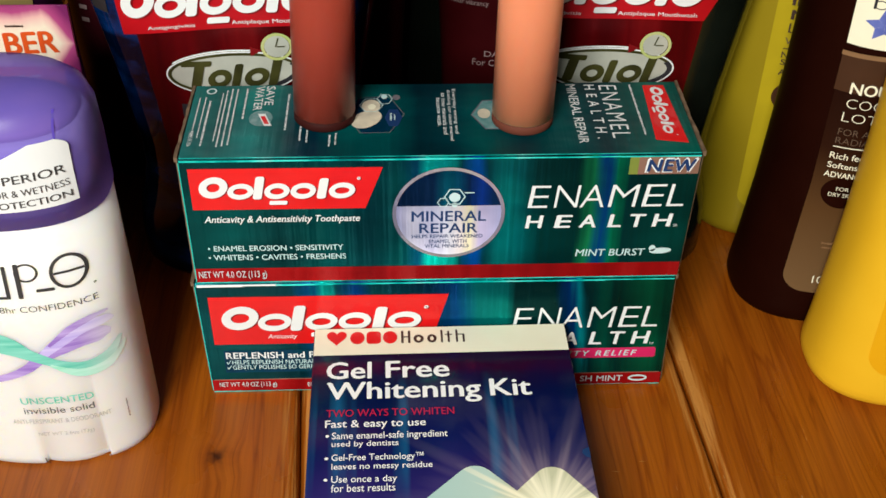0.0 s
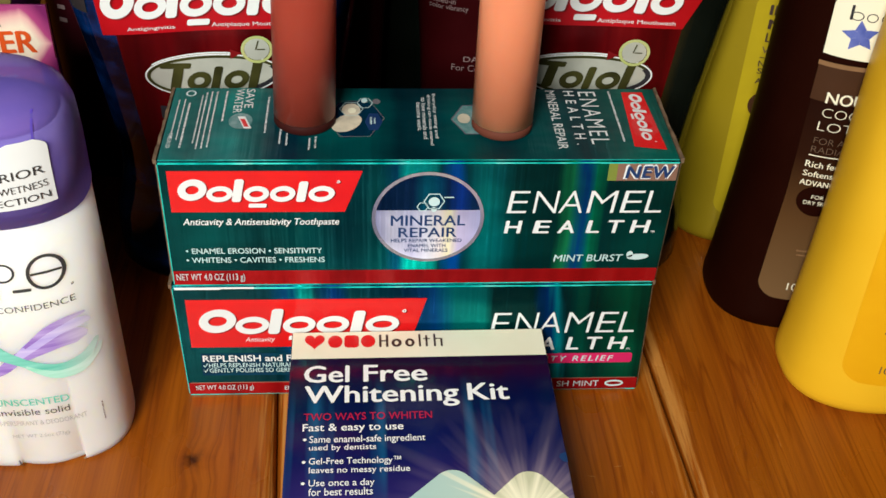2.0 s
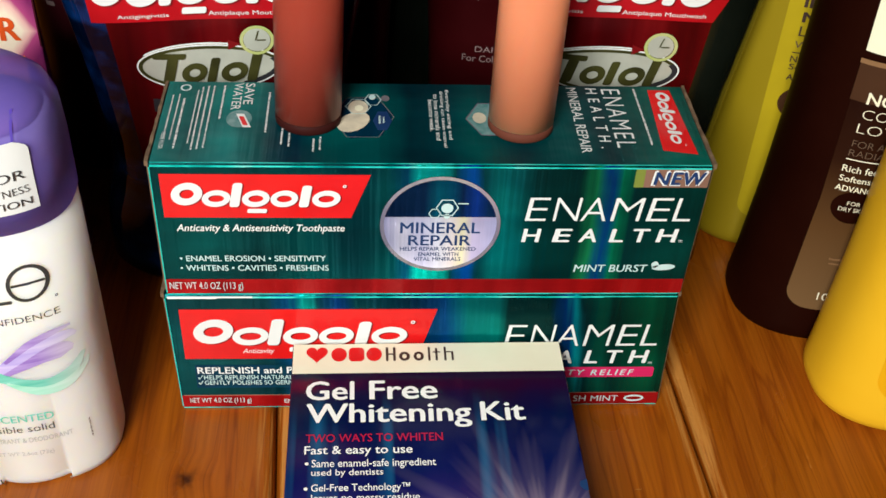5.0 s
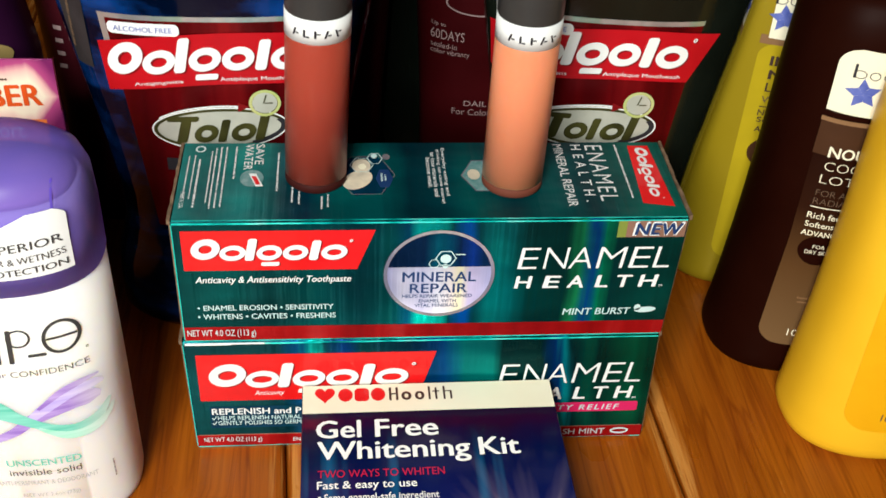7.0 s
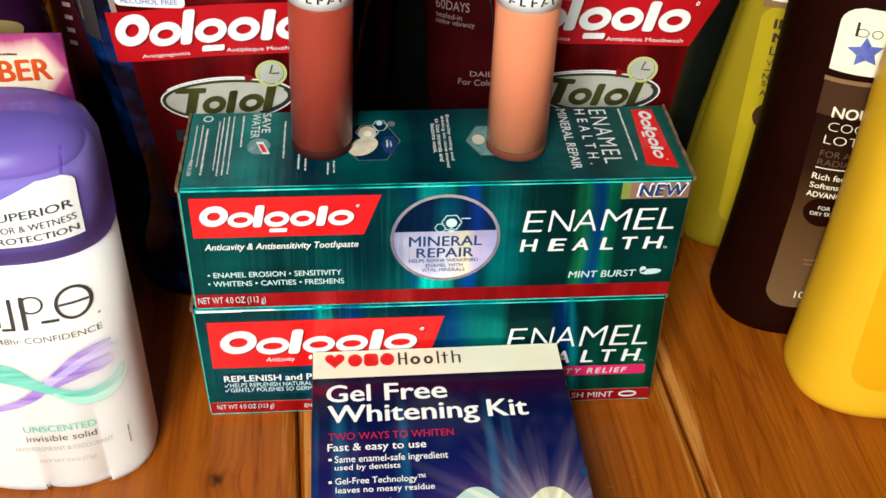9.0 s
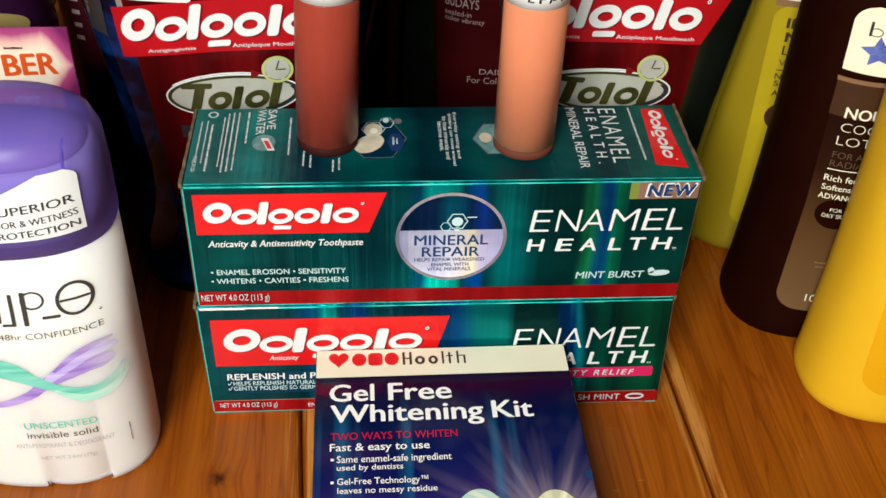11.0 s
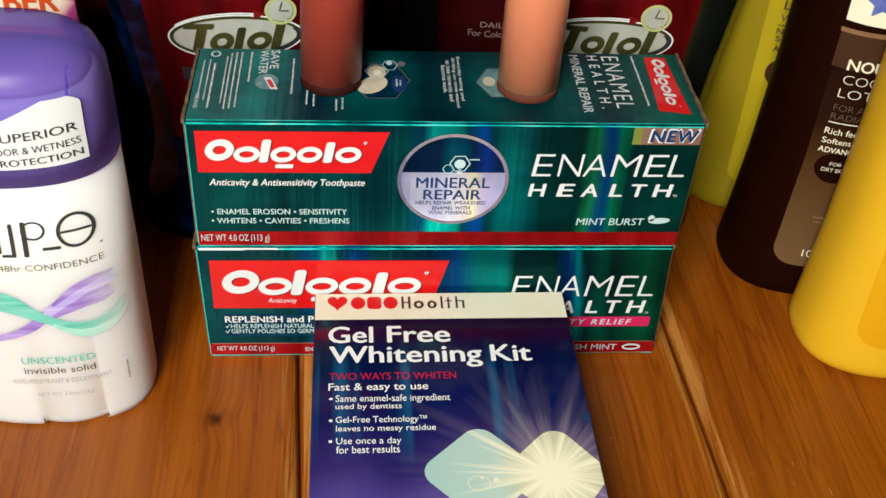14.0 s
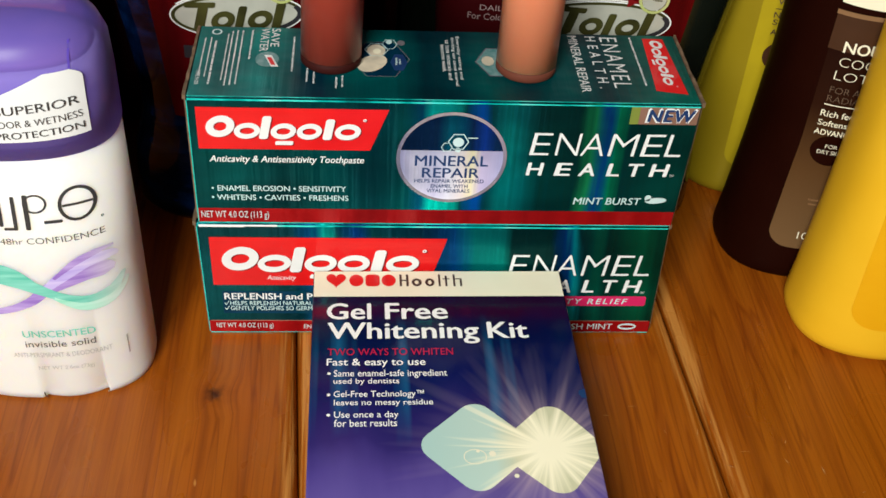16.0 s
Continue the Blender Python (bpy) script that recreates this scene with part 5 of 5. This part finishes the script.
                rows2.append(tuple(0.5 * (2 * q1 + (q2 - q0) * f + (2 * q0 - 5 * q1 + 4 * q2 - q3) * f * f + (3 * q1 - q0 - 3 * q2 + q3) * f**3) for q0, q1, q2, q3 in zip(p0, p1, p2, p3)))
        rows2.append(tuple(map(float, pts[-1])))
        for i, (u, v, wd) in enumerate(rows2):
            q, r = rows2[max(0, i - 1)], rows2[min(len(rows2) - 1, i + 1)]
            d = Vector((r[0] - q[0], r[1] - q[1])).normalized()
            for f in (-0.5, 0.5):
                verts.append(s(u - d.y * wd * f, v + d.x * wd * f, 0.00006 + 0.00003 * lay))
        faces = [(2 * i, 2 * i + 1, 2 * i + 3, 2 * i + 2) for i in range(len(rows2) - 1)]
        return part(name, mesh_of(name, verts, faces), mat, body)

    lilac = [(-0.026, 0.0400, 0.0012), (-0.0079, 0.0424, 0.0026), (0.0018, 0.0463, 0.0034), (0.0089, 0.0520, 0.0044)]
    ribbon("lilac_ribbon", lilac + [(0.0200, 0.0568, 0.0062), (0.0262, 0.0570, 0.0058), (0.0292, 0.0562, 0.0018)], MAT_LILAC)
    ribbon("pale_lilac_ribbon", [(0.0060, 0.0498, 0.0016), (0.0130, 0.0562, 0.0040), (0.0215, 0.0612, 0.0042), (0.0280, 0.0618, 0.0034), (0.0304, 0.0606, 0.0010)], MAT_LILAC_PALE, 1)
    ribbon("lilac_ribbon", [(0.0110, 0.0560, 0.0010), (0.0180, 0.0618, 0.0024), (0.0245, 0.0645, 0.0022), (0.0296, 0.0650, 0.0008)], MAT_LILAC, 2)
    ribbon("mint_ribbon", [(-0.026, 0.0640, 0.004), (-0.0050, 0.0585, 0.0080), (0.0046, 0.0527, 0.0046), (0.0125, 0.0482, 0.0032), (0.0205, 0.0458, 0.0032), (0.0275, 0.0475, 0.0034), (0.0312, 0.0525, 0.0010)], MAT_MINT, 3)
    ribbon("pale_mint_ribbon", [(0.0100, 0.0478, 0.0010), (0.0180, 0.0432, 0.0032), (0.0255, 0.0432, 0.0036), (0.0302, 0.0465, 0.0020), (0.0318, 0.0495, 0.0008)], MAT_MINT_PALE, 4)
    lettering("UNSCENTED", -0.0027, 0.0204, 0.0308, 0.0338, s, MAT_MINT, body, weight=0.012)
    lettering("invisible solid", -0.0026, 0.0199, 0.0262, 0.0291, s, MAT_GREY_INK, body, weight=-0.004)
    lettering("ANTI-PERSPIRANT & DEODORANT", -0.0073, 0.0244, 0.0215, 0.0236, s, MAT_FAINT, body, weight=-0.004)
    lettering("NET WT 2.6oz (73g)", -0.0001, 0.0180, 0.0150, 0.0172, s, MAT_FAINT, body, weight=-0.004)
    text_bars([(0.0288, 0.0293, 0.0160, 0.0250)], s, MAT_DULL_TEXT, body)


deodorant()


# ---- mouthwash bottles ----
def mouthwash(x, y, label, plastic, cap_mat, slim=0.0, turn=0.0, banner_up=0.0):
    """slim: narrower on one side, the print keeping its place."""
    t = thing("mouthwash_bottle", pose(x + slim, y, 0, 0, 0, turn), label, "mouthwash", "mouthwash bottles behind the cartons")
    p = 2.7
    rows = [(0, 0.0475, 0.0335, p), (0.003, 0.0495, 0.035, p), (0.014, 0.0495, 0.035, p), (0.026, 0.0485, 0.034, p), (0.036, 0.0455, 0.0315, p), (0.046, 0.0440, 0.031, p), (0.060, 0.0445, 0.031, p), (0.085, 0.0480, 0.0318, p),
            (0.110, 0.0525, 0.0328, p), (0.135, 0.0570, 0.0335, p), (0.155, 0.0600, 0.0340, p), (0.165, 0.0600, 0.0335, p), (0.176, 0.0540, 0.030, 2.5), (0.186, 0.036, 0.025, 2.2), (0.192, 0.0215, 0.0205, 2), (0.198, 0.0185, 0.0185, 2)]
    rows = [(z, a - slim * (a / 0.06) ** 2, b, q) for z, a, b, q in rows]
    body = part("body", loft(rows), plastic, t)
    part("cap", lathe([(0.0195, 0.1982), (0.0205, 0.199), (0.0200, 0.224), (0.0185, 0.2265)]), cap_mat, t, "ribbed screw cap")
    part("shoulder_ridge", loft([(0.1508, 0.0594 - slim, 0.0339, p), (0.1518, 0.0604 - slim, 0.0348, p), (0.1530, 0.0604 - slim, 0.0348, p), (0.1540, 0.0598 - slim, 0.0341, p)]), plastic, body)
    base = on_loft(rows)
    s = lambda u, v, lift: base(u - slim, v, lift)
    half = lambda v: 0.0282 + (v - 0.065) * 0.10
    lab = part("label", region(s, 0.050, 0.1405, lambda v: (-half(v), half(v)), 0.0003, 24, 24), MAT_LABEL, t, "dark red metallic front label")
    part("label_edge", region(s, 0.1405, 0.1424, lambda v: (-half(v) - 0.0003, half(v) + 0.0003), 0.0003, 3, 24), MAT_SILVER_EDGE, lab)
    part("label_side_edge", region(s, 0.130, 0.1424, lambda v: (-half(v) - 0.0022, -half(v)), 0.0003, 8, 3), MAT_SILVER_EDGE, lab)
    rise = lambda u: banner_up + 0.0055 * (1 - ((u - 0.012) / 0.05) ** 2)
    ban = lambda u, v, lift: s(u, v + rise(u), lift)
    banner = part("banner", region(ban, 0.1108, 0.1312, lambda v: (-0.0375 - (v - 0.1108) * 0.08, 0.0332 + (v - 0.1108) * 0.46), 0.0008, 6, 32), MAT_RED_SHADED, lab, "bright red brand banner")
    script_mark(WHITE_MARK, -0.0354, 0.0356, 0.1126, 0.1296, ban, MAT_DARK_RED, banner, lift=0.0010, name="mark_shade_print")
    script_mark(WHITE_MARK, -0.0360, 0.0350, 0.1132, 0.1302, ban, MAT_WHITE, banner, lift=0.0012)
    lettering("Antigingivitis", -0.0276, -0.0105, 0.1120, 0.1138, ban, MAT_WHITE, banner, lift=0.0013)
    lettering("Antiplaque Mouthwash", 0.0022, 0.0300, 0.1120, 0.1141, ban, MAT_WHITE, banner, lift=0.0013)
    pill = part("pill_patch", rect(s, -0.0345, -0.0102, 0.1352, 0.1398, 0.0011, 0.0018, nu=8), MAT_WHITE, lab)
    lettering("ALCOHOL FREE", -0.0322, -0.0125, 0.1365, 0.1385, s, MAT_STAR, pill, lift=0.0014)
    # the oval mark
    tip = lambda u, v, lift: s(u, v + 0.045 * u, lift)
    ring = part("oval_mark", oval(tip, 0.0006, 0.0972, 0.0228, 0.0080, 0.0006, 0.0, 56, 12), MAT_OVAL, lab, "silver oval mark with a small clock")
    part("oval_rim", hoop(tip, 0.0006, 0.0972, 0.0238, 0.0088, 0.0013, 0.0009, 64), MAT_OLIVE, ring)
    part("oval_shade", hoop(tip, 0.0008, 0.0972, 0.0236, 0.0087, 0.0020, 0.0010, 40, -60, 22), MAT_BLACK_INK, ring)
    part("oval_line", hoop(tip, 0.0006, 0.0972, 0.0244, 0.0093, 0.0006, 0.0010, 64), MAT_WHITE, ring)
    script_mark(OVAL_MARK, -0.0178, 0.0188, 0.0915, 0.1030, tip, MAT_OLIVE, ring, lean=0.25, lift=0.0012)
    part("clock_face", oval(s, 0.0170, 0.1082, 0.0044, 0.0044, 0.0011, n=28), MAT_OVAL, ring)
    part("clock_rim", hoop(s, 0.0170, 0.1082, 0.0056, 0.0056, 0.0011, 0.0013, 40), MAT_GREEN_RIM, ring)
    part("clock_pointers", merged([rect(s, 0.0168, 0.0173, 0.1082, 0.1118, 0.0014, lean=0.3), rect(s, 0.0170, 0.0198, 0.1080, 0.1085, 0.0014)]), MAT_OLIVE, ring)
    part("arrow_line", hoop(tip, 0.0006, 0.0972, 0.0250, 0.0101, 0.0006, 0.0011, 40, 70, 150), MAT_WHITE, ring)
    part("arrow_mark", merged([fan(tip, [(0.0075, 0.1042), (0.0115, 0.1064), (0.0075, 0.1082)], 0.0012)]), MAT_DARK_RED, ring)
    text_bars([(-0.020, -0.012, 0.078, 0.0835)], s, MAT_BLACK_INK, lab, lift=0.0007)
    return t, s, body


t1, s1, b1 = mouthwash(0.0100, 0.0985, "blue mouthwash bottle with a red metallic label", MAT_BLUE_BOTTLE, MAT_BLUE_CAP)
t2, s2, b2 = mouthwash(0.1520, 0.0985, "black-green mouthwash bottle with a red metallic label", MAT_BLACK_BOTTLE, MAT_CAP, slim=0.0075, turn=-6.0, banner_up=0.0022)
text_bars([(-0.002, 0.014, 0.1570, 0.1580)], s1, MAT_TEAL_INK, b1, name="embossed_print")
text_bars([(0.006, 0.034, 0.1575, 0.1600)], s2, MAT_TEAL_INK, b2, name="embossed_print")
# the grey back label that shows at the blue bottle's side
part("back_label", region(s1, 0.118, 0.150, lambda v: (-0.0532 - (v - 0.15) * 0.12, -0.0435 - (v - 0.15) * 0.02), 0.0003, 6, 6), MAT_SMOKE, b1, "greyish label seen at the side")


text_bars([(-0.0494, -0.0482, 0.124, 0.146)], s1, MAT_TAUPE_INK, b1, lift=0.0005)


# ---- dark red bottles ----
def wine_bottle(x, y, turn, label):
    t = thing("shampoo_bottle", pose(x, y, 0, 0, 0, turn), label, "shampoo", "wine-red hair care bottles")
    p = 2.4
    rows = [(0, 0.026, 0.017, p), (0.004, 0.028, 0.019, p), (0.06, 0.0295, 0.0205, p), (0.12, 0.033, 0.022, p), (0.16, 0.034, 0.022, p), (0.178, 0.029, 0.019, p), (0.186, 0.020, 0.015, 2.2)]
    body = part("body", loft(rows), MAT_WINE, t)
    part("cap", loft([(0.1862, 0.020, 0.015, 2.2), (0.215, 0.019, 0.014, 2.2), (0.217, 0.017, 0.012, 2.2)]), MAT_CAP, t, "dark flip cap")
    return t, body, on_loft(rows)


wt, wb, ws = wine_bottle(0.1205, 0.1590, 0, "wine-red hair care bottle with small pale print")
part("ring_mark", hoop(ws, -0.0060, 0.1130, 0.0150, 0.0055, 0.0007, 0.0004, 40, 60, 300), MAT_DULL_TEXT, wb)
lettering("Up to", -0.0262, -0.0205, 0.1007, 0.1030, ws, MAT_DULL_TEXT, wb, lift=0.0004)
lettering("60DAYS", -0.0264, -0.0125, 0.0950, 0.0995, ws, MAT_DULL_TEXT, wb, lift=0.0004)
lettering("sealed-in", -0.0262, -0.0155, 0.0908, 0.0934, ws, MAT_DULL_TEXT, wb, lift=0.0004)
lettering("color vibrancy", -0.0262, -0.0100, 0.0872, 0.0903, ws, MAT_DULL_TEXT, wb, lift=0.0004)
lettering("DAIL", -0.0110, -0.0010, 0.0635, 0.0662, ws, MAT_DULL_TEXT, wb, lift=0.0004)
lettering("For Color", -0.0160, 0.0010, 0.0588, 0.0620, ws, MAT_DULL_TEXT, wb, lift=0.0004)
wt2, wb2, ws2 = wine_bottle(0.0440, 0.1560, 0, "wine-red hair care bottle half hidden behind mouthwash")
part("ring_mark", hoop(ws2, 0.0060, 0.1130, 0.0150, 0.0055, 0.0007, 0.0004, 40, -60, 70), MAT_DULL_TEXT, wb2)


# added bottle shape that stands in for the shade in the gap behind
def dark_gap():
    t = thing("tall_black_bottle", pose(0.083, 0.205, 0), "black bottle shape added to keep the gap behind the wine-red ones dark", "bottle")
    rows = [(0, 0.033, 0.020, 2.4), (0.004, 0.036, 0.022, 2.4), (0.16, 0.036, 0.022, 2.4), (0.185, 0.030, 0.019, 2.4), (0.195, 0.017, 0.015, 2)]
    part("body", loft(rows), MAT_BLACK_BOTTLE, t)
    part("cap", loft([(0.1952, 0.017, 0.015, 2), (0.222, 0.016, 0.014, 2)]), MAT_CAP, t)


dark_gap()


# ---- pack, maroon and plum bottles ----
def standing_pack():
    t = thing("standing_pack", pose(-0.0477, 0.0755, 0), "purple and orange printed carton standing behind the deodorant", "carton")
    bm = box_bm(-0.078, 0, 0, 0.016, 0, 0.1200)
    for v in bm.verts:
        if v.co.z > 0.1:
            v.co.y = v.co.y * 0.07
    bmesh.ops.bevel(bm, geom=bm.edges[:], offset=0.0003, segments=2, affect="EDGES")
    body = part("body", bm, MAT_PACK, t)
    part("seal_edge", box_bm(-0.0003, 0.0003, -0.0002, 0.0014, 0.099, 0.1203, 0.0001), MAT_MAROON, t, "dark crimped seal")
    f = on_front(0)
    lettering("BER", -0.0255, -0.0064, 0.1007, 0.1092, f, MAT_BER_INK, body, weight=0.03, tilt=0.0008)
    text_bars([(-0.0240, -0.0165, 0.1116, 0.1126)], f, MAT_BROWN_INK, body)
    band = part("orange_strip", rect(f, -0.075, -0.0062, 0.0826, 0.0952, 0.00015), MAT_ORANGE, t, "orange printed strip")
    lettering("ort", -0.0240, -0.0150, 0.0872, 0.0928, f, MAT_CREAM, band)


standing_pack()


def maroon_bottle():
    t = thing("conditioner_bottle", pose(-0.0470, 0.1580, 0), "dark maroon bottle with tiny white print", "conditioner")
    p = 2.3
    rows = [(0, 0.022, 0.016, p), (0.004, 0.024, 0.018, p), (0.08, 0.025, 0.019, p), (0.15, 0.0275, 0.020, p), (0.175, 0.024, 0.018, p), (0.185, 0.016, 0.014, 2)]
    body = part("body", loft(rows), MAT_MAROON, t)
    part("cap", loft([(0.1852, 0.016, 0.014, 2), (0.21, 0.015, 0.013, 2)]), MAT_CAP, t)
    text_bars([(-0.0165, -0.0130, 0.0985 - 0.006 * k, 0.1005 - 0.006 * k) for k in range(4)], on_loft(rows), MAT_DULL_TEXT, body)


def plum_bottle():
    t = thing("hair_product_bottle", pose(-0.1000, 0.1190, 0), "dark plum bottle with a dull gold emblem", "bottle")
    p = 2.4
    rows = [(0, 0.034, 0.022, p), (0.005, 0.036, 0.024, p), (0.1, 0.0355, 0.024, p), (0.136, 0.0305, 0.023, p), (0.165, 0.025, 0.019, p), (0.175, 0.018, 0.015, 2)]
    body = part("body", loft(rows), MAT_PLUM, t)
    part("cap", loft([(0.1752, 0.018, 0.015, 2), (0.205, 0.017, 0.014, 2)]), MAT_CAP, t)
    part("gold_emblem", oval(on_loft(rows), 0.0100, 0.1075, 0.0200, 0.0080, 0.0004, n=32), MAT_GOLD, body, "dull gold emblem")


maroon_bottle()
plum_bottle()


# ---- lotion bottles ----
def lotion(x, y, turn, label, plastic, a=0.0382, b=0.0283, p=2.5, taper=0.0, flare=0.0012):
    t = thing("lotion_bottle", pose(x, y, 0, 0, 0, turn), label, "lotion", "lotion bottles")
    rows = [(0, a - 0.0042, b - 0.0042, p), (0.0008, a - 0.0027, b - 0.0027, p), (0.0024, a - 0.0012, b - 0.0012, p), (0.0048, a - 0.0003, b - 0.0003, p), (0.008, a, b, p), (0.050, a - 0.1 * taper, b, p), (0.070, a - 0.5 * taper, b, p), (0.095, a - 0.9 * taper, b, p), (0.125, a - taper, b, p), (0.150, a - 0.0008 - taper, b - 0.0006, p), (0.1565, a - 0.0018 - taper, b - 0.0014, p), (0.1615, a - 0.004 - taper, b - 0.003, p), (0.1645, a - 0.0066 - taper, b - 0.005, p), (0.166, a - 0.010 - taper, b - 0.0075, 2.3)]
    rows = [(z, w + flare * max(0.0, 1 - z / 0.055) ** 1.3, d, q) for z, w, d, q in rows[:5]] + [(z, a - 0.1 * taper + flare * (1 - z / 0.055) ** 1.3, b, p) for z in (0.018, 0.028, 0.038)] + rows[5:]
    body = part("body", loft(rows), plastic, t)
    part("cap", loft([(0.1661, a - 0.0090 - taper, b - 0.0068, 2.3), (0.190, a - 0.0095 - taper, b - 0.007, 2.3), (0.1925, a - 0.012 - taper, b - 0.009, 2.3)]), MAT_BLUE_CAP, t, "royal blue cap")
    return t, body, on_loft(rows)


def star(s, u, v, r, mat, parent, lift=0.0008):
    petals = []
    for k in range(5):
        a = radians(72 * k + 98)
        petals.append(fan(s, [(u, v), (u + 0.5 * r * math.cos(a - 0.62), v + 0.5 * r * math.sin(a - 0.62)), (u + r * math.cos(a), v + r * math.sin(a)), (u + 0.5 * r * math.cos(a + 0.62), v + 0.5 * r * math.sin(a + 0.62))], lift))
    part("flower_mark", merged(petals), mat, parent)


def brand_patch(s, panel, side=0.0275):
    def edges(v):
        inset = 0.007 - math.sqrt(max(0.0, 0.007**2 - max(0.0, v - 0.1425) ** 2))
        return -side + inset, 0.0275 - inset

    sag = lambda u, v, lift: s(u, v - 0.0008 + 1.1 * u * u, lift)
    sign = part("cream_patch", region(sag, 0.1250, 0.1494, edges, 0.0006, 20, 24), MAT_CREAM, panel, "cream brand patch")
    script_mark([(0.0, 0.06, 0, 1, "bar"), (0.0, 0.3, 0, 0.6, "hoop"), (0.36, 0.62, 0, 0.6, "hoop"), (0.7, 0.96, 0, 0.6, "hoop")], -0.0228, -0.0095, 0.1388, 0.1440, s, MAT_BLACK_INK, sign, lean=0, lift=0.0009)
    star(s, -0.0184, 0.1334, 0.0058, MAT_STAR, sign, 0.0009)
    return sign


def cocoa_lotion():
    t, body, s = lotion(0.2508, 0.0552, 0, "cocoa brown lotion bottle with a taupe label", MAT_BROWN_BOTTLE, taper=0.0024, flare=0.0046)
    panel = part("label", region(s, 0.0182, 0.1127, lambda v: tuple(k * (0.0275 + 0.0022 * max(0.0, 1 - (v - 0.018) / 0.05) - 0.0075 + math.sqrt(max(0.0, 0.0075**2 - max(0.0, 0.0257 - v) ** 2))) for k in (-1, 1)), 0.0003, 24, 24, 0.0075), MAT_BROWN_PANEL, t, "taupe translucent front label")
    part("label_band", rect(s, -0.0278, 0.0278, 0.1070, 0.1205, 0.0005, nu=24), MAT_BROWN_BAND, panel)
    part("label_line", rect(s, -0.0280, 0.0280, 0.1205, 0.1222, 0.0006, nu=24), MAT_TAN, panel)
    brand_patch(s, panel)
    W, T = MAT_CREAM, MAT_TAUPE_INK
    for words, u0, u1, v0, v1, mat, weight in (("NOU", -0.0232, -0.0113, 0.1070, 0.1113, W, 0.02), ("COC", -0.0233, -0.0117, 0.1014, 0.1050, W, -0.02), ("LOTI", -0.0235, -0.0112, 0.0959, 0.0995, W, -0.02),
                                               ("FOR A", -0.0235, -0.0137, 0.0904, 0.0930, T, -0.015), ("RADIA", -0.0236, -0.0129, 0.0868, 0.0893, T, -0.015), ("Rich feeli", -0.0241, -0.0117, 0.0805, 0.0831, W, 0.006),
                                               ("Softens a", -0.0241, -0.0120, 0.0766, 0.0790, W, 0.006), ("ADVANC", -0.0244, -0.0130, 0.0727, 0.0750, W, 0.014)):
        lettering(words, u0, u1, v0, v1, s, mat, panel, weight=weight, lift=0.0009)
    part("rule", rect(s, -0.0239, 0.0150, 0.0852, 0.0856, 0.0008, nu=16), W, panel)
    dot = part("round_patch", oval(s, -0.0172, 0.0660, 0.0069, 0.0067, 0.0006, n=36, nu=6), MAT_BROWN_BOTTLE, panel)
    lettering("FOR", -0.0194, -0.0152, 0.0672, 0.0688, s, W, dot, lift=0.0009)
    lettering("DRY SKIN", -0.0216, -0.0125, 0.0645, 0.0662, s, W, dot, lift=0.0009)
    text_bars([(-0.0194, -0.004, 0.0425, 0.0435), (-0.0190, -0.006, 0.0405, 0.0414)], s, MAT_TAN, panel, lift=0.0007)
    lettering("10", -0.0192, -0.0155, 0.0235, 0.0270, s, W, panel, lift=0.0008)


def golden_lotion():
    t, body, s = lotion(0.2675, 0.0075, 0, "golden yellow lotion bottle with a deep yellow label", MAT_YELLOW, taper=0.0018, flare=0.0034)
    panel = part("label", rect(s, -0.0285, 0.0285, 0.0180, 0.1127, 0.0003, 0.008, nu=24, nv=24), MAT_YELLOW_PANEL, t, "deep yellow front label film")
    lettering("10 FL", -0.0164, -0.0080, 0.0242, 0.0275, s, MAT_TAUPE_INK, panel, lift=0.0007)
    text_bars([(-0.0190, -0.005, 0.0447, 0.0456), (-0.0190, -0.005, 0.0428, 0.0436)], s, MAT_TAUPE_INK, panel, lift=0.0007)
    part("round_patch", oval(s, -0.0180, 0.0735, 0.0069, 0.0067, 0.0006, n=36, nu=6), MAT_BROWN_BOTTLE, panel)


def lemon_lotion():
    t, body, s = lotion(0.2420, 0.1122, 0, "lemon yellow lotion bottle standing behind the brown one", MAT_LEMON)
    panel = part("label", rect(s, -0.0250, 0.0250, 0.0182, 0.1222, 0.0003, 0.006, nu=20, nv=24), MAT_LEMON_PANEL, t, "bright lemon front label film")
    part("label_band", rect(s, -0.0252, 0.0252, 0.1220, 0.1258, 0.0005, nu=20), MAT_TAN, panel)
    brand_patch(s, panel, 0.0226)
    B = MAT_BROWN_INK
    for words, u0, u1, v0, v1, mat, weight in (("IN", -0.0198, -0.0135, 0.1135, 0.1175, B, 0.03), ("M", -0.0193, -0.0145, 0.1076, 0.1115, B, 0.03), ("LO", -0.0194, -0.0120, 0.1019, 0.1059, B, 0.0), ("W", -0.0198, -0.0150, 0.0970, 0.0998, MAT_TAUPE_INK, 0.0),
                                               ("No", -0.0199, -0.0155, 0.0911, 0.0937, B, 0.01), ("So", -0.0197, -0.0155, 0.0880, 0.0904, B, 0.01), ("AD", -0.0196, -0.0150, 0.0836, 0.0860, B, 0.02)):
        lettering(words, u0, u1, v0, v1, s, mat, panel, weight=weight, lift=0.0009)
    part("rule", rect(s, -0.0199, 0.0150, 0.0948, 0.0952, 0.0008, nu=16), B, panel)
    part("round_patch", oval(s, -0.0135, 0.0738, 0.0069, 0.0067, 0.0006, n=36, nu=6), MAT_BROWN_BAND, panel)


cocoa_lotion()
golden_lotion()
lemon_lotion()
